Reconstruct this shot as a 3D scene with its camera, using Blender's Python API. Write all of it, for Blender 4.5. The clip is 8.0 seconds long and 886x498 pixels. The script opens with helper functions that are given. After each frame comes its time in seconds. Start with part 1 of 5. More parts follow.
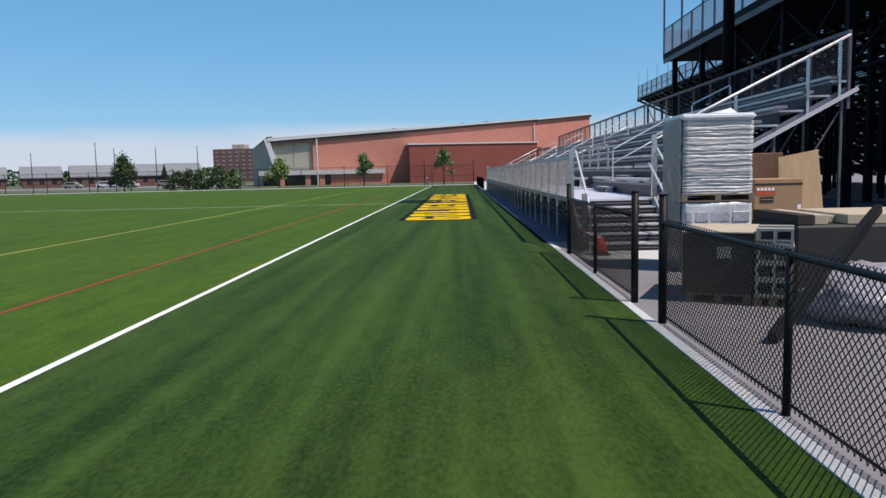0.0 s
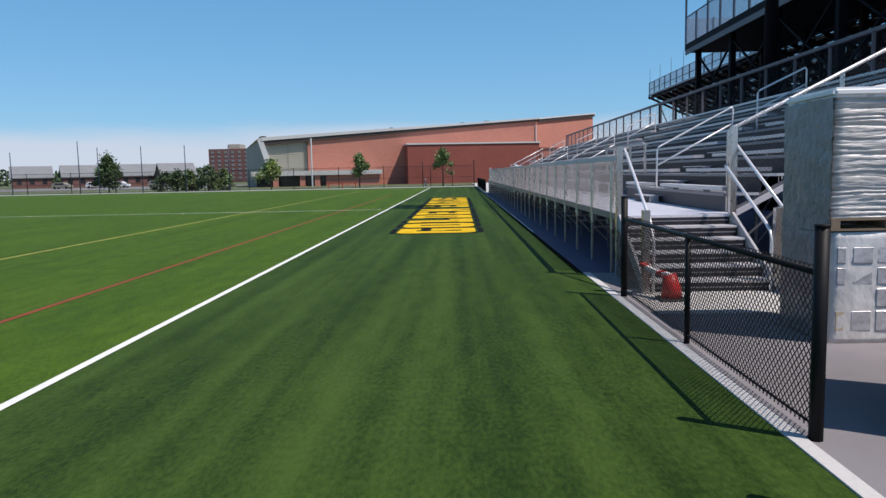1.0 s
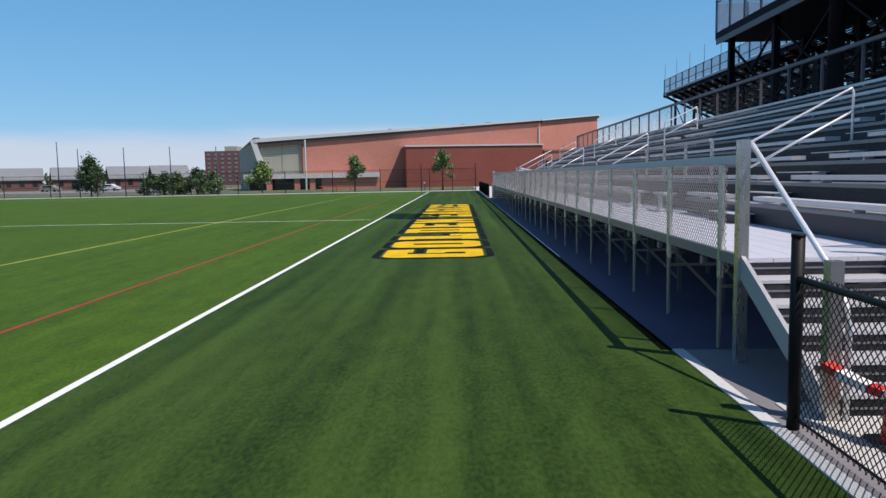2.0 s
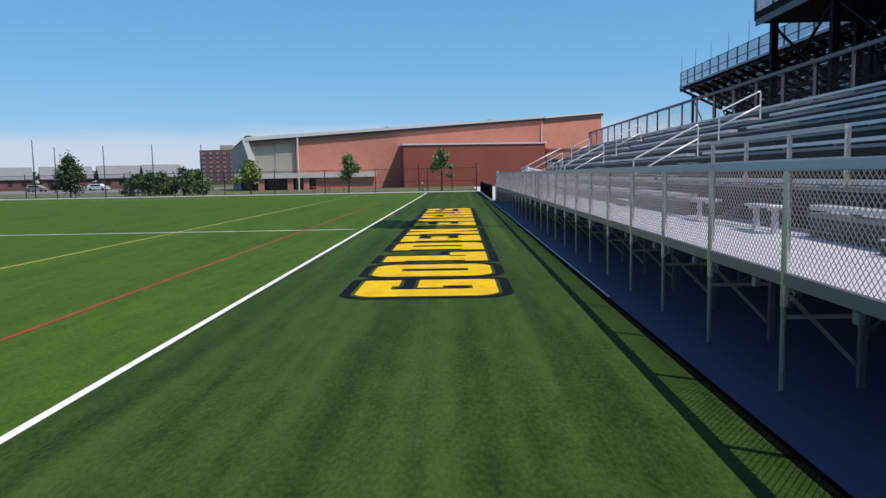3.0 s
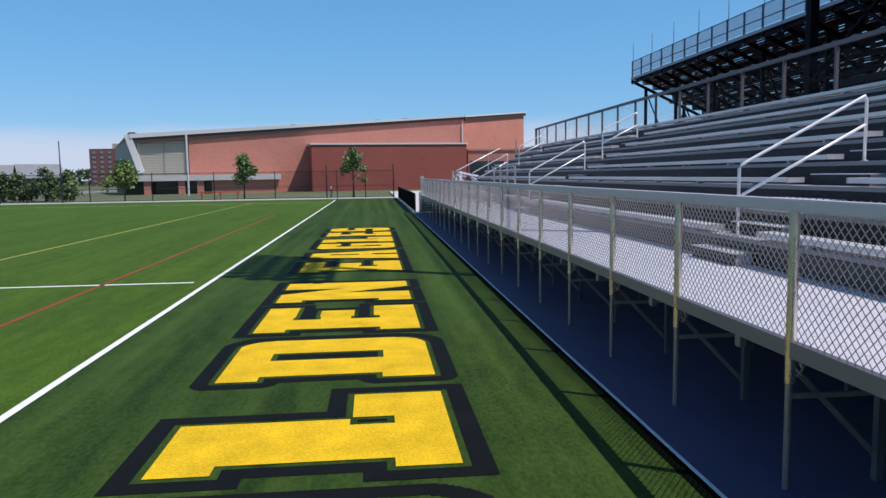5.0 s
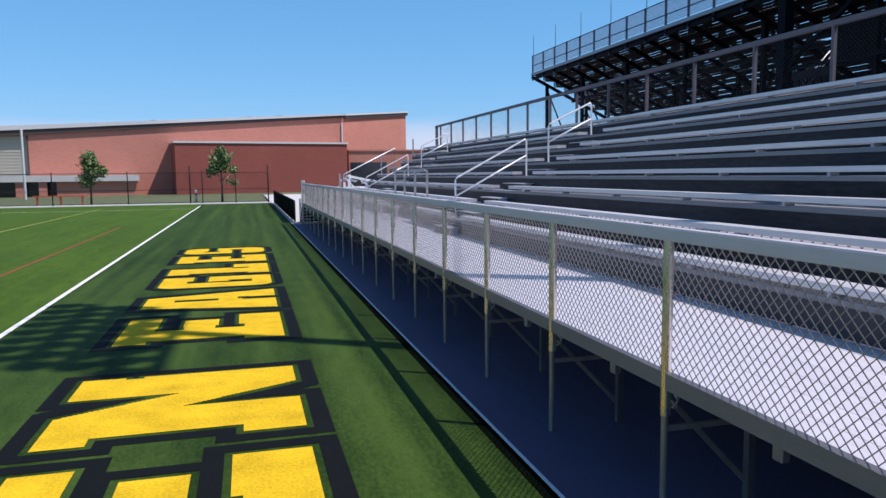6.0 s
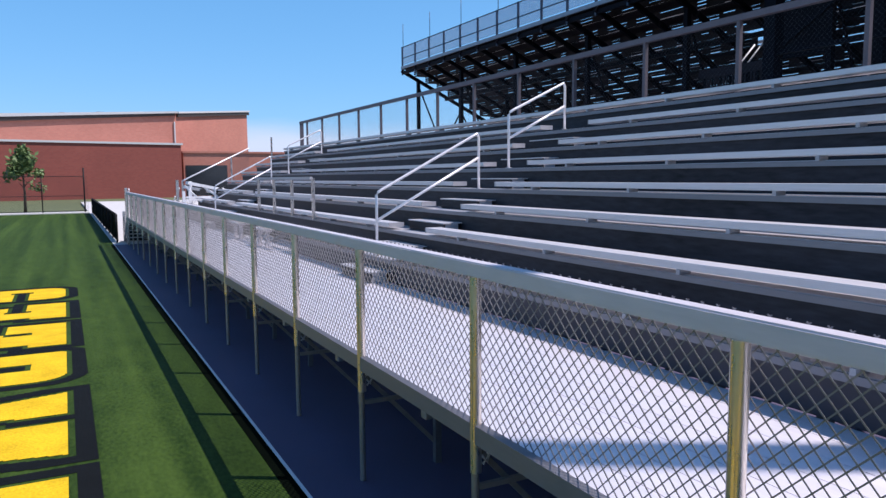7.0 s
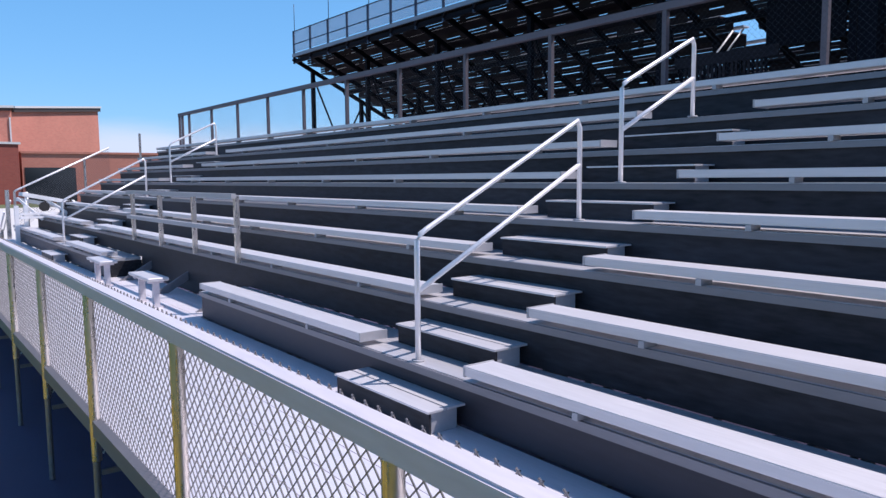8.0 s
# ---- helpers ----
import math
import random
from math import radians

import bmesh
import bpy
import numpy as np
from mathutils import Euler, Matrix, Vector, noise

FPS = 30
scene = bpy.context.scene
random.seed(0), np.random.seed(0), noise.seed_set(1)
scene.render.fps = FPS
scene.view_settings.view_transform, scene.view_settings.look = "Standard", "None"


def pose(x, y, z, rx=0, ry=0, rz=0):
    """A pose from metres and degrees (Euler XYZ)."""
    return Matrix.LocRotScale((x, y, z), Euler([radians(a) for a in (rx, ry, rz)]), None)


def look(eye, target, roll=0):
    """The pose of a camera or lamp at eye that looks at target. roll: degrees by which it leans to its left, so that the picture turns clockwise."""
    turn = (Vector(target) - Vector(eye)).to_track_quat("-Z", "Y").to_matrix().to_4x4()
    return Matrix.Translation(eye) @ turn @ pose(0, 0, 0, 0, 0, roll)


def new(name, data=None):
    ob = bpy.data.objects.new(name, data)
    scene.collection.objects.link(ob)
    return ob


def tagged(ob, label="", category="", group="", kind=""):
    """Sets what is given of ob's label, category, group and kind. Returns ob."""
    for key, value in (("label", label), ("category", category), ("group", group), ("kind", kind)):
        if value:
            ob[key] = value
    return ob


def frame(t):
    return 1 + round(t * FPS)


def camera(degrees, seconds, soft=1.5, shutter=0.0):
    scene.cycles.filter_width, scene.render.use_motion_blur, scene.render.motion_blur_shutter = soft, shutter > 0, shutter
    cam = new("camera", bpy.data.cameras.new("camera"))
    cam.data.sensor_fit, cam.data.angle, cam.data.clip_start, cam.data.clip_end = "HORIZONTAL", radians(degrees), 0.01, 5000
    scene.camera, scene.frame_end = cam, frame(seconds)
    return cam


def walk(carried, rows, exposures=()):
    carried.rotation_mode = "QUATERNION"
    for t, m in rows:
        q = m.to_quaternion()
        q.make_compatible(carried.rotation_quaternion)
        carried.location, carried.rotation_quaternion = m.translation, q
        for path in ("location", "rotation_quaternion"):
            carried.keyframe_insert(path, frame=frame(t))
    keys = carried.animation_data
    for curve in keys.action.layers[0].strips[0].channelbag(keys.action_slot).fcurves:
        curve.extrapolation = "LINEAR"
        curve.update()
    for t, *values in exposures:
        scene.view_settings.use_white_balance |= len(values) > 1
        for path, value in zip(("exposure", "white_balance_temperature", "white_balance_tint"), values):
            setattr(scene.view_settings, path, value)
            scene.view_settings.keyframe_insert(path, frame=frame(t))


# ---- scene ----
cam = camera(62.8, 8.0, soft=1.45)
PATH = [
    (0, (0.023, -5.918, 1.663), (-0.029, -3.930, 1.454), -1.3),
    (0.5, (-0.038, -3.735, 1.704), (-0.089, -1.746, 1.496), -1.3),
    (1, (-0.092, -1.484, 1.755), (-0.141, 0.504, 1.547), -1.2),
    (1.5, (-0.147, 0.918, 1.800), (-0.196, 2.906, 1.593), -1.1),
    (1.7, (-0.158, 1.948, 1.814), (-0.206, 3.937, 1.612), -1.1),
    (2.8, (-0.245, 7.447, 1.899), (-0.295, 9.436, 1.699), -1.1),
    (3, (-0.264, 8.449, 1.912), (-0.310, 10.438, 1.709), -1.1),
    (3.3, (-0.270, 10.073, 1.945), (-0.308, 12.063, 1.742), -1.1),
    (3.5, (-0.283, 11.124, 1.961), (-0.298, 13.113, 1.759), -1.1),
    (3.7, (-0.291, 12.209, 2.000), (-0.270, 14.198, 1.796), -1.0),
    (4, (-0.291, 13.779, 2.043), (-0.197, 15.767, 1.840), -1.1),
    (4.2, (-0.281, 14.829, 2.066), (-0.150, 16.814, 1.863), -1.1),
    (5.3, (-0.247, 21.003, 2.220), (0.007, 22.977, 2.016), -0.6),
    (5.5, (-0.223, 22.197, 2.254), (0.112, 24.158, 2.048), -0.6),
    (5.7, (-0.184, 23.365, 2.288), (0.226, 25.312, 2.082), -0.7),
    (6, (-0.104, 25.166, 2.331), (0.413, 27.087, 2.126), -0.6),
    (6.2, (-0.032, 26.353, 2.350), (0.555, 28.254, 2.146), -0.5),
    (6.5, (0.108, 28.167, 2.386), (0.804, 30.031, 2.184), -0.5),
    (6.8, (0.262, 29.947, 2.444), (1.085, 31.759, 2.243), -0.6),
    (7, (0.456, 31.211, 2.456), (1.373, 32.977, 2.258), -0.4),
    (7.2, (0.637, 32.426, 2.466), (1.651, 34.139, 2.269), -0.3),
    (7.5, (0.895, 34.145, 2.500), (2.058, 35.761, 2.303), -0.4),
    (7.7, (1.104, 35.296, 2.553), (2.314, 36.877, 2.357), -0.5),
    (8, (1.442, 36.811, 2.647), (2.660, 38.385, 2.451), -0.5),
]
walk(cam, [(t, look(eye, target, roll)) for t, eye, target, roll in PATH], exposures=[(0, -0.10, 6720, 17), (1.5, -0.12, 6620, 17), (4, -0.14, 6450, 18), (5.5, -0.09, 6300, 20), (6.5, 0.12, 6280, 23), (8, 0.17, 6250, 24)])

# ---- light ----
SUN = Vector((0.513, -0.308, 1.0)).normalized()
world = bpy.data.worlds.new("sky")
scene.world = world
world.use_nodes = True
wn = world.node_tree.nodes
sky = wn.new("ShaderNodeTexSky")
sky.sky_type = "NISHITA"
sky.sun_disc = False
sky.sun_elevation = math.asin(SUN.z)
sky.sun_rotation = math.atan2(SUN.x, SUN.y)
sky.air_density, sky.dust_density, sky.ozone_density = 1.0, 0.3, 2.5
wn["Background"].inputs["Strength"].default_value = 0.104
wl = world.node_tree.links
tint = wn.new("ShaderNodeHueSaturation")
tint.inputs["Saturation"].default_value = 1.2
even = wn.new("ShaderNodeMix")
even.data_type = "RGBA"
even.inputs["B"].default_value = (2.8, 6.3, 9.9, 1)
wl.new(sky.outputs[0], even.inputs["A"])
wl.new(even.outputs["Result"], tint.inputs["Color"])
# a low bank of thin white cloud near the horizon
wco, wsep, wmap, wnoise = (wn.new("ShaderNode" + k) for k in ("TexCoord", "SeparateXYZ", "Mapping", "TexNoise"))
wmap.inputs["Scale"].default_value = (1.0, 1.0, 5.0)
wnoise.inputs["Scale"].default_value, wnoise.inputs["Detail"].default_value = 3.0, 5
wl.new(wco.outputs["Generated"], wsep.inputs[0])
wl.new(wco.outputs["Generated"], wmap.inputs[0])
wlow = wn.new("ShaderNodeMapRange")
wlow.inputs["From Max"].default_value = 0.75
wlow.inputs["To Min"].default_value, wlow.inputs["To Max"].default_value = 0.58, 0.08
wl.new(wsep.outputs["Z"], wlow.inputs["Value"])
wl.new(wlow.outputs[0], even.inputs["Factor"])
wl.new(wmap.outputs[0], wnoise.inputs["Vector"])
wtop = wn.new("ShaderNodeMath")
wtop.operation = "MULTIPLY_ADD"
wtop.inputs[1].default_value, wtop.inputs[2].default_value = 0.05, -0.025
wl.new(wnoise.outputs["Fac"], wtop.inputs[0])
wh = wn.new("ShaderNodeMath")
wh.operation = "ADD"
wl.new(wsep.outputs["Z"], wh.inputs[0])
wl.new(wtop.outputs[0], wh.inputs[1])
wr = wn.new("ShaderNodeMapRange")
wr.interpolation_type = "SMOOTHSTEP"
wr.inputs["From Min"].default_value, wr.inputs["From Max"].default_value = 0.045, 0.075
wr.inputs["To Min"].default_value, wr.inputs["To Max"].default_value = 0.62, 0.0
wl.new(wh.outputs[0], wr.inputs["Value"])
wmix = wn.new("ShaderNodeMix")
wmix.data_type = "RGBA"
wmix.inputs["B"].default_value = (7.2, 7.5, 8.2, 1)
wl.new(wr.outputs[0], wmix.inputs["Factor"])
wl.new(tint.outputs[0], wmix.inputs["A"])
wl.new(wmix.outputs["Result"], wn["Background"].inputs[0])
sun = new("sun", bpy.data.lights.new("sun", "SUN"))
sun.data.energy, sun.data.angle, sun.data.color = 5.0, radians(0.36), (1.0, 0.95, 0.87)
sun.matrix_world = look(SUN * 100, (0, 0, 0))


# ---- materials ----
def mat(name, col, rough=0.6, metal=0.0, var=0.12, scale=6.0, fine=60.0, bump=0.0, stretch=(1, 1, 1), alpha=1.0, spec=0.5, rand=0.0):
    """A node material: base colour varied at two scales, with bump and roughness from the same grain."""
    m = bpy.data.materials.new(name)
    m.use_nodes = True
    nt, n = m.node_tree, m.node_tree.nodes
    b = n["Principled BSDF"]
    co = n.new("ShaderNodeTexCoord")
    mp = n.new("ShaderNodeMapping")
    mp.inputs["Scale"].default_value = stretch
    nt.links.new(co.outputs["Object"], mp.inputs[0])
    big, small = n.new("ShaderNodeTexNoise"), n.new("ShaderNodeTexNoise")
    big.inputs["Scale"].default_value, big.inputs["Detail"].default_value = scale, 4
    small.inputs["Scale"].default_value, small.inputs["Detail"].default_value = fine, 3
    nt.links.new(mp.outputs[0], big.inputs["Vector"])
    nt.links.new(mp.outputs[0], small.inputs["Vector"])
    add = n.new("ShaderNodeMath")
    add.operation = "ADD"
    nt.links.new(big.outputs["Fac"], add.inputs[0])
    nt.links.new(small.outputs["Fac"], add.inputs[1])
    last = add
    if rand:
        oi = n.new("ShaderNodeObjectInfo")
        ma = n.new("ShaderNodeMath")
        ma.operation = "MULTIPLY_ADD"
        ma.inputs[1].default_value = rand
        nt.links.new(oi.outputs["Random"], ma.inputs[0])
        nt.links.new(add.outputs[0], ma.inputs[2])
        last = ma
    ramp = n.new("ShaderNodeMapRange")
    ramp.inputs["From Min"].default_value, ramp.inputs["From Max"].default_value = 0.55, 1.45 + rand
    ramp.inputs["To Min"].default_value, ramp.inputs["To Max"].default_value = 1 - var, 1 + var
    nt.links.new(last.outputs[0], ramp.inputs["Value"])
    mul = n.new("ShaderNodeVectorMath")
    mul.operation = "SCALE"
    mul.inputs[0].default_value = col
    nt.links.new(ramp.outputs[0], mul.inputs["Scale"])
    nt.links.new(mul.outputs[0], b.inputs["Base Color"])
    rr = n.new("ShaderNodeMapRange")
    rr.inputs["To Min"].default_value, rr.inputs["To Max"].default_value = max(0.03, rough - 0.08), min(1, rough + 0.08)
    nt.links.new(small.outputs["Fac"], rr.inputs["Value"])
    nt.links.new(rr.outputs[0], b.inputs["Roughness"])
    b.inputs["Metallic"].default_value = metal
    b.inputs["Alpha"].default_value = alpha
    b.inputs["Specular IOR Level"].default_value = spec
    if bump:
        bp = n.new("ShaderNodeBump")
        bp.inputs["Strength"].default_value, bp.inputs["Distance"].default_value = 1.0, bump
        nt.links.new(small.outputs["Fac"], bp.inputs["Height"])
        nt.links.new(bp.outputs[0], b.inputs["Normal"])
    return m


def turf_mat(name, dark, light, streak):
    """Synthetic turf: blade-scale speckle, soft brushed streaks along the field, broad patches."""
    m = bpy.data.materials.new(name)
    m.use_nodes = True
    nt, n = m.node_tree, m.node_tree.nodes
    b = n["Principled BSDF"]
    co = n.new("ShaderNodeTexCoord")
    facs = []
    for sc, st, det in ((1.0, (2.1, 0.045, 1), 5), (0.8, (1, 0.22, 1), 4), (28.0, (1, 0.45, 1), 3), (160.0, (1, 0.6, 1), 2), (5.0, (1, 0.3, 1), 4)):
        mp, no = n.new("ShaderNodeMapping"), n.new("ShaderNodeTexNoise")
        mp.inputs["Scale"].default_value = st
        no.inputs["Scale"].default_value, no.inputs["Detail"].default_value = sc, det
        nt.links.new(co.outputs["Object"], mp.inputs[0])
        nt.links.new(mp.outputs[0], no.inputs["Vector"])
        facs.append(no)
    total = None
    for no, w in zip(facs, (streak, 0.6, 1.2, 1.5, 0.8)):
        ma = n.new("ShaderNodeMath")
        ma.operation = "MULTIPLY_ADD"
        ma.inputs[1].default_value = w
        nt.links.new(no.outputs["Fac"], ma.inputs[0])
        if total:
            nt.links.new(total.outputs[0], ma.inputs[2])
        else:
            ma.inputs[2].default_value = 0.0
        total = ma
    s = (streak + 4.1) / 2
    b.inputs["Specular IOR Level"].default_value = 0.1
    mr = n.new("ShaderNodeMapRange")
    mr.inputs["From Min"].default_value, mr.inputs["From Max"].default_value = s * 0.84, s * 1.16
    nt.links.new(total.outputs[0], mr.inputs["Value"])
    mix = n.new("ShaderNodeMix")
    mix.data_type = "RGBA"
    mix.inputs["A"].default_value, mix.inputs["B"].default_value = (*dark, 1), (*light, 1)
    nt.links.new(mr.outputs[0], mix.inputs["Factor"])
    nt.links.new(mix.outputs["Result"], b.inputs["Base Color"])
    b.inputs["Roughness"].default_value = 0.75
    bp = n.new("ShaderNodeBump")
    bp.inputs["Strength"].default_value, bp.inputs["Distance"].default_value = 0.6, 0.012
    nt.links.new(facs[3].outputs["Fac"], bp.inputs["Height"])
    nt.links.new(bp.outputs[0], b.inputs["Normal"])
    return m


def brick_mat(name, a, c, mortar):
    m = bpy.data.materials.new(name)
    m.use_nodes = True
    nt, n = m.node_tree, m.node_tree.nodes
    b = n["Principled BSDF"]
    co, mp, br, no = (n.new("ShaderNode" + k) for k in ("TexCoord", "Mapping", "TexBrick", "TexNoise"))
    mp.inputs["Rotation"].default_value = (radians(90), 0, 0)
    nt.links.new(co.outputs["Object"], mp.inputs[0])
    nt.links.new(mp.outputs[0], br.inputs["Vector"])
    br.inputs["Color1"].default_value, br.inputs["Color2"].default_value, br.inputs["Mortar"].default_value = (*a, 1), (*c, 1), (*mortar, 1)
    br.inputs["Scale"].default_value = 1.0
    br.inputs["Brick Width"].default_value, br.inputs["Row Height"].default_value, br.inputs["Mortar Size"].default_value = 0.4, 0.2, 0.012
    no.inputs["Scale"].default_value = 0.25
    nt.links.new(co.outputs["Object"], no.inputs["Vector"])
    mr = n.new("ShaderNodeMapRange")
    mr.inputs["To Min"].default_value, mr.inputs["To Max"].default_value = 0.85, 1.15
    nt.links.new(no.outputs["Fac"], mr.inputs["Value"])
    sc = n.new("ShaderNodeVectorMath")
    sc.operation = "SCALE"
    nt.links.new(br.outputs["Color"], sc.inputs[0])
    nt.links.new(mr.outputs[0], sc.inputs["Scale"])
    nt.links.new(sc.outputs[0], b.inputs["Base Color"])
    b.inputs["Roughness"].default_value = 0.85
    return m


TURF_FIELD = turf_mat("turf_field", (0.026, 0.063, 0.004), (0.075, 0.138, 0.010), 0.5)
TURF_SIDE = turf_mat("turf_side", (0.0105, 0.029, 0.003), (0.052, 0.096, 0.015), 2.0)
PAINT_WHITE = mat("paint_white_turf", (0.72, 0.74, 0.70), 0.8, var=0.12, scale=3, fine=90, bump=0.006, spec=0.08)
PAINT_YELLOW = mat("paint_yellow_turf", (0.66, 0.425, 0.012), 0.8, var=0.34, scale=2.5, fine=38, bump=0.010, spec=0.08)
PAINT_BLACK = mat("paint_black_turf", (0.006, 0.007, 0.007), 0.75, var=0.35, scale=3, fine=110, bump=0.006, spec=0.08)
PAINT_RED = mat("paint_red_turf", (0.22, 0.036, 0.008), 0.8, var=0.3, scale=2, fine=90)
PAINT_LINE_YELLOW = mat("paint_line_yellow_turf", (0.42, 0.39, 0.09), 0.8, var=0.3, scale=2, fine=90)
ALU = mat("aluminium_mill", (0.38, 0.38, 0.40), 0.5, 0.2, var=0.10, scale=2, fine=40, stretch=(1, 0.15, 1))
ALU_RAIL = mat("aluminium_rail", (0.57, 0.545, 0.585), 0.45, 0.1, var=0.10, scale=2, fine=40, stretch=(1, 0.15, 1))
ALU_TUBE = mat("aluminium_tube", (0.78, 0.78, 0.80), 0.4, 0.35, var=0.05, scale=3, fine=30)
ALU_DARK = mat("aluminium_channel", (0.21, 0.21, 0.23), 0.45, 0.4, var=0.12, scale=2, fine=40, stretch=(1, 0.15, 1))
ALU_POST = mat("aluminium_post", (0.57, 0.545, 0.52), 0.28, 0.85, var=0.12, scale=3, fine=30, stretch=(1, 1, 0.2))
ALU_SEAT = mat("aluminium_seat", (0.61, 0.60, 0.62), 0.44, 0.35, var=0.14, scale=1.2, fine=50, stretch=(1, 0.06, 1), rand=0.3, bump=0.0008)
ALU_FOOT = mat("aluminium_foot_plank", (0.62, 0.61, 0.63), 0.40, 0.5, var=0.14, scale=1.2, fine=50, stretch=(1, 0.06, 1), rand=0.3, bump=0.0008)
ALU_DECK = mat("aluminium_deck", (0.86, 0.83, 0.87), 0.50, 0.58, var=0.08, scale=1.2, fine=45, stretch=(1, 0.1, 1), rand=0.25, bump=0.0008)
# risers and front board: the shade below the seats is in these base colours
ALU_RISER = mat("riser_shaded_grey", (0.027, 0.028, 0.034), 0.5, 0.0, var=0.8, scale=1.4, fine=24, stretch=(1, 0.2, 1), spec=0.16)
ALU_FRONT = mat("shaded_front_board", (0.03, 0.03, 0.042), 0.5, 0.2, var=0.3, scale=1.4, fine=24, stretch=(1, 0.2, 1))
GALV = mat("galvanised_wire", (0.22, 0.22, 0.23), 0.45, 0.5, var=0.1)
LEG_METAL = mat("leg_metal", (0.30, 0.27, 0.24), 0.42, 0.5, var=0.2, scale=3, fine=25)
# darker copy of leg_metal: the shade under the deck is in the colour
LEG_SHADED = mat("shaded_leg_metal", (0.11, 0.11, 0.12), 0.6, 0.4, var=0.25, scale=3, fine=25)
# wire and back rail colours, darker than those of the front guard
GALV_DARK = mat("dark_wire", (0.06, 0.065, 0.08), 0.6, 0.3, var=0.1)
BACK_RAIL = mat("dark_back_rail", (0.12, 0.11, 0.13), 0.6, 0.2, var=0.15, scale=2, fine=30)
GALV_FAR = mat("galvanised_post", (0.26, 0.27, 0.30), 0.45, 0.6, var=0.12)
BLACK_VINYL = mat("black_vinyl_coat", (0.008, 0.008, 0.009), 0.55, var=0.25, scale=8, spec=0.2)
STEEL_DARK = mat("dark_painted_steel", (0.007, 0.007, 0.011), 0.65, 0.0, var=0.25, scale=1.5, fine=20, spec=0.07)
STEEL_BLUE = mat("blue_grey_steel", (0.03, 0.05, 0.09), 0.5, 0.2, var=0.2, scale=1.5, fine=20)
# grandstand planks: deep shade of the underside is put into this dark base
PLANK_SHADED = mat("shaded_plank", (0.034, 0.028, 0.032), 0.8, var=0.4, scale=0.8, fine=14, stretch=(1, 0.1, 1), rand=0.3, spec=0.08)
CONCRETE = mat("concrete", (0.52, 0.51, 0.49), 0.85, var=0.12, scale=1.2, fine=40, bump=0.002)
CONCRETE_BLOCK = mat("concrete_block", (0.30, 0.29, 0.26), 0.9, var=0.15, scale=4, fine=70, bump=0.003)
SANDSTONE = mat("tan_paver", (0.46, 0.38, 0.28), 0.85, var=0.12, scale=4, fine=60, bump=0.003)
ASPHALT = mat("asphalt", (0.205, 0.192, 0.200), 0.85, var=0.3, scale=0.8, fine=120, bump=0.004)
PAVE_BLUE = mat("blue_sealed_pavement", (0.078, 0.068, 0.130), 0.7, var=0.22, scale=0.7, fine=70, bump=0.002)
GROUND = mat("dry_grass_ground", (0.10, 0.12, 0.05), 0.9, var=0.3, scale=0.06, fine=1.5)
WRAP = mat("white_stretch_wrap", (0.53, 0.51, 0.49), 0.35, var=0.3, scale=3, fine=14, bump=0.01, stretch=(0.6, 0.6, 5))
WRAP_CLEAR = mat("clear_stretch_wrap", (0.62, 0.61, 0.60), 0.25, var=0.22, scale=3, fine=9, bump=0.014, stretch=(1, 1, 0.6))
WRAP_DARK = mat("dark_grey_film", (0.17, 0.18, 0.19), 0.3, var=0.3, scale=3, fine=10, bump=0.012)
WRAP_GREY = mat("grey_plastic_wrap", (0.33, 0.31, 0.33), 0.3, var=0.35, scale=4, fine=14, bump=0.02)
WOOD = mat("pallet_wood", (0.20, 0.15, 0.10), 0.8, var=0.25, scale=4, fine=30, stretch=(1, 0.2, 1))
PLYWOOD = mat("plywood", (0.50, 0.33, 0.18), 0.7, var=0.18, scale=1.5, fine=14, stretch=(1, 1, 0.12))
CARD = mat("cardboard", (0.36, 0.22, 0.115), 0.8, var=0.08, scale=3, fine=40)
CARD_DARK = mat("cardboard_print", (0.032, 0.020, 0.015), 0.8)
BROWN_BOARD = mat("shaded_brown_board", (0.17, 0.085, 0.05), 0.75, var=0.25, scale=2, fine=20, stretch=(1, 1, 0.2))
PACKED = mat("packed_goods_grey", (0.42, 0.42, 0.44), 0.3, var=0.35, scale=5, fine=20, bump=0.004)
CARD_RED = mat("red_print", (0.48, 0.09, 0.035), 0.7)
CONE_RED = mat("cone_red", (0.62, 0.025, 0.018), 0.45, var=0.1)
TAPE_WHITE = mat("tape_white", (0.86, 0.84, 0.84), 0.5)
RUBBER = mat("black_rubber", (0.02, 0.02, 0.02), 0.7)
# near-black colour for the walkway's shadow, laid as a strip on the turf edge
DECK_SHADOW = mat("deck_shadow_black", (0.003, 0.005, 0.003), 0.9, var=0.3, scale=3, fine=40, bump=0.004, spec=0.01)
WHITE_PLASTIC = mat("white_plastic", (0.75, 0.76, 0.78), 0.4, var=0.06)
BRICK = brick_mat("brick_red", (0.51, 0.195, 0.140), (0.46, 0.170, 0.122), (0.44, 0.22, 0.165))
BRICK_DARK = brick_mat("brick_dark_red", (0.27, 0.068, 0.048), (0.24, 0.056, 0.042), (0.22, 0.08, 0.062))
BRICK_FAR = mat("weathered_far_brick", (0.165, 0.075, 0.07), 0.85, var=0.18, scale=0.3, fine=3)
PANEL_GREY = mat("grey_metal_panel", (0.38, 0.36, 0.29), 0.6, var=0.06, scale=0.5, fine=4)
PANEL_DARK = mat("dark_grey_metal", (0.25, 0.245, 0.20), 0.6, var=0.1, scale=0.4, fine=4)
ROOF_TRIM = mat("pale_roof_trim", (0.55, 0.55, 0.54), 0.6, var=0.06)
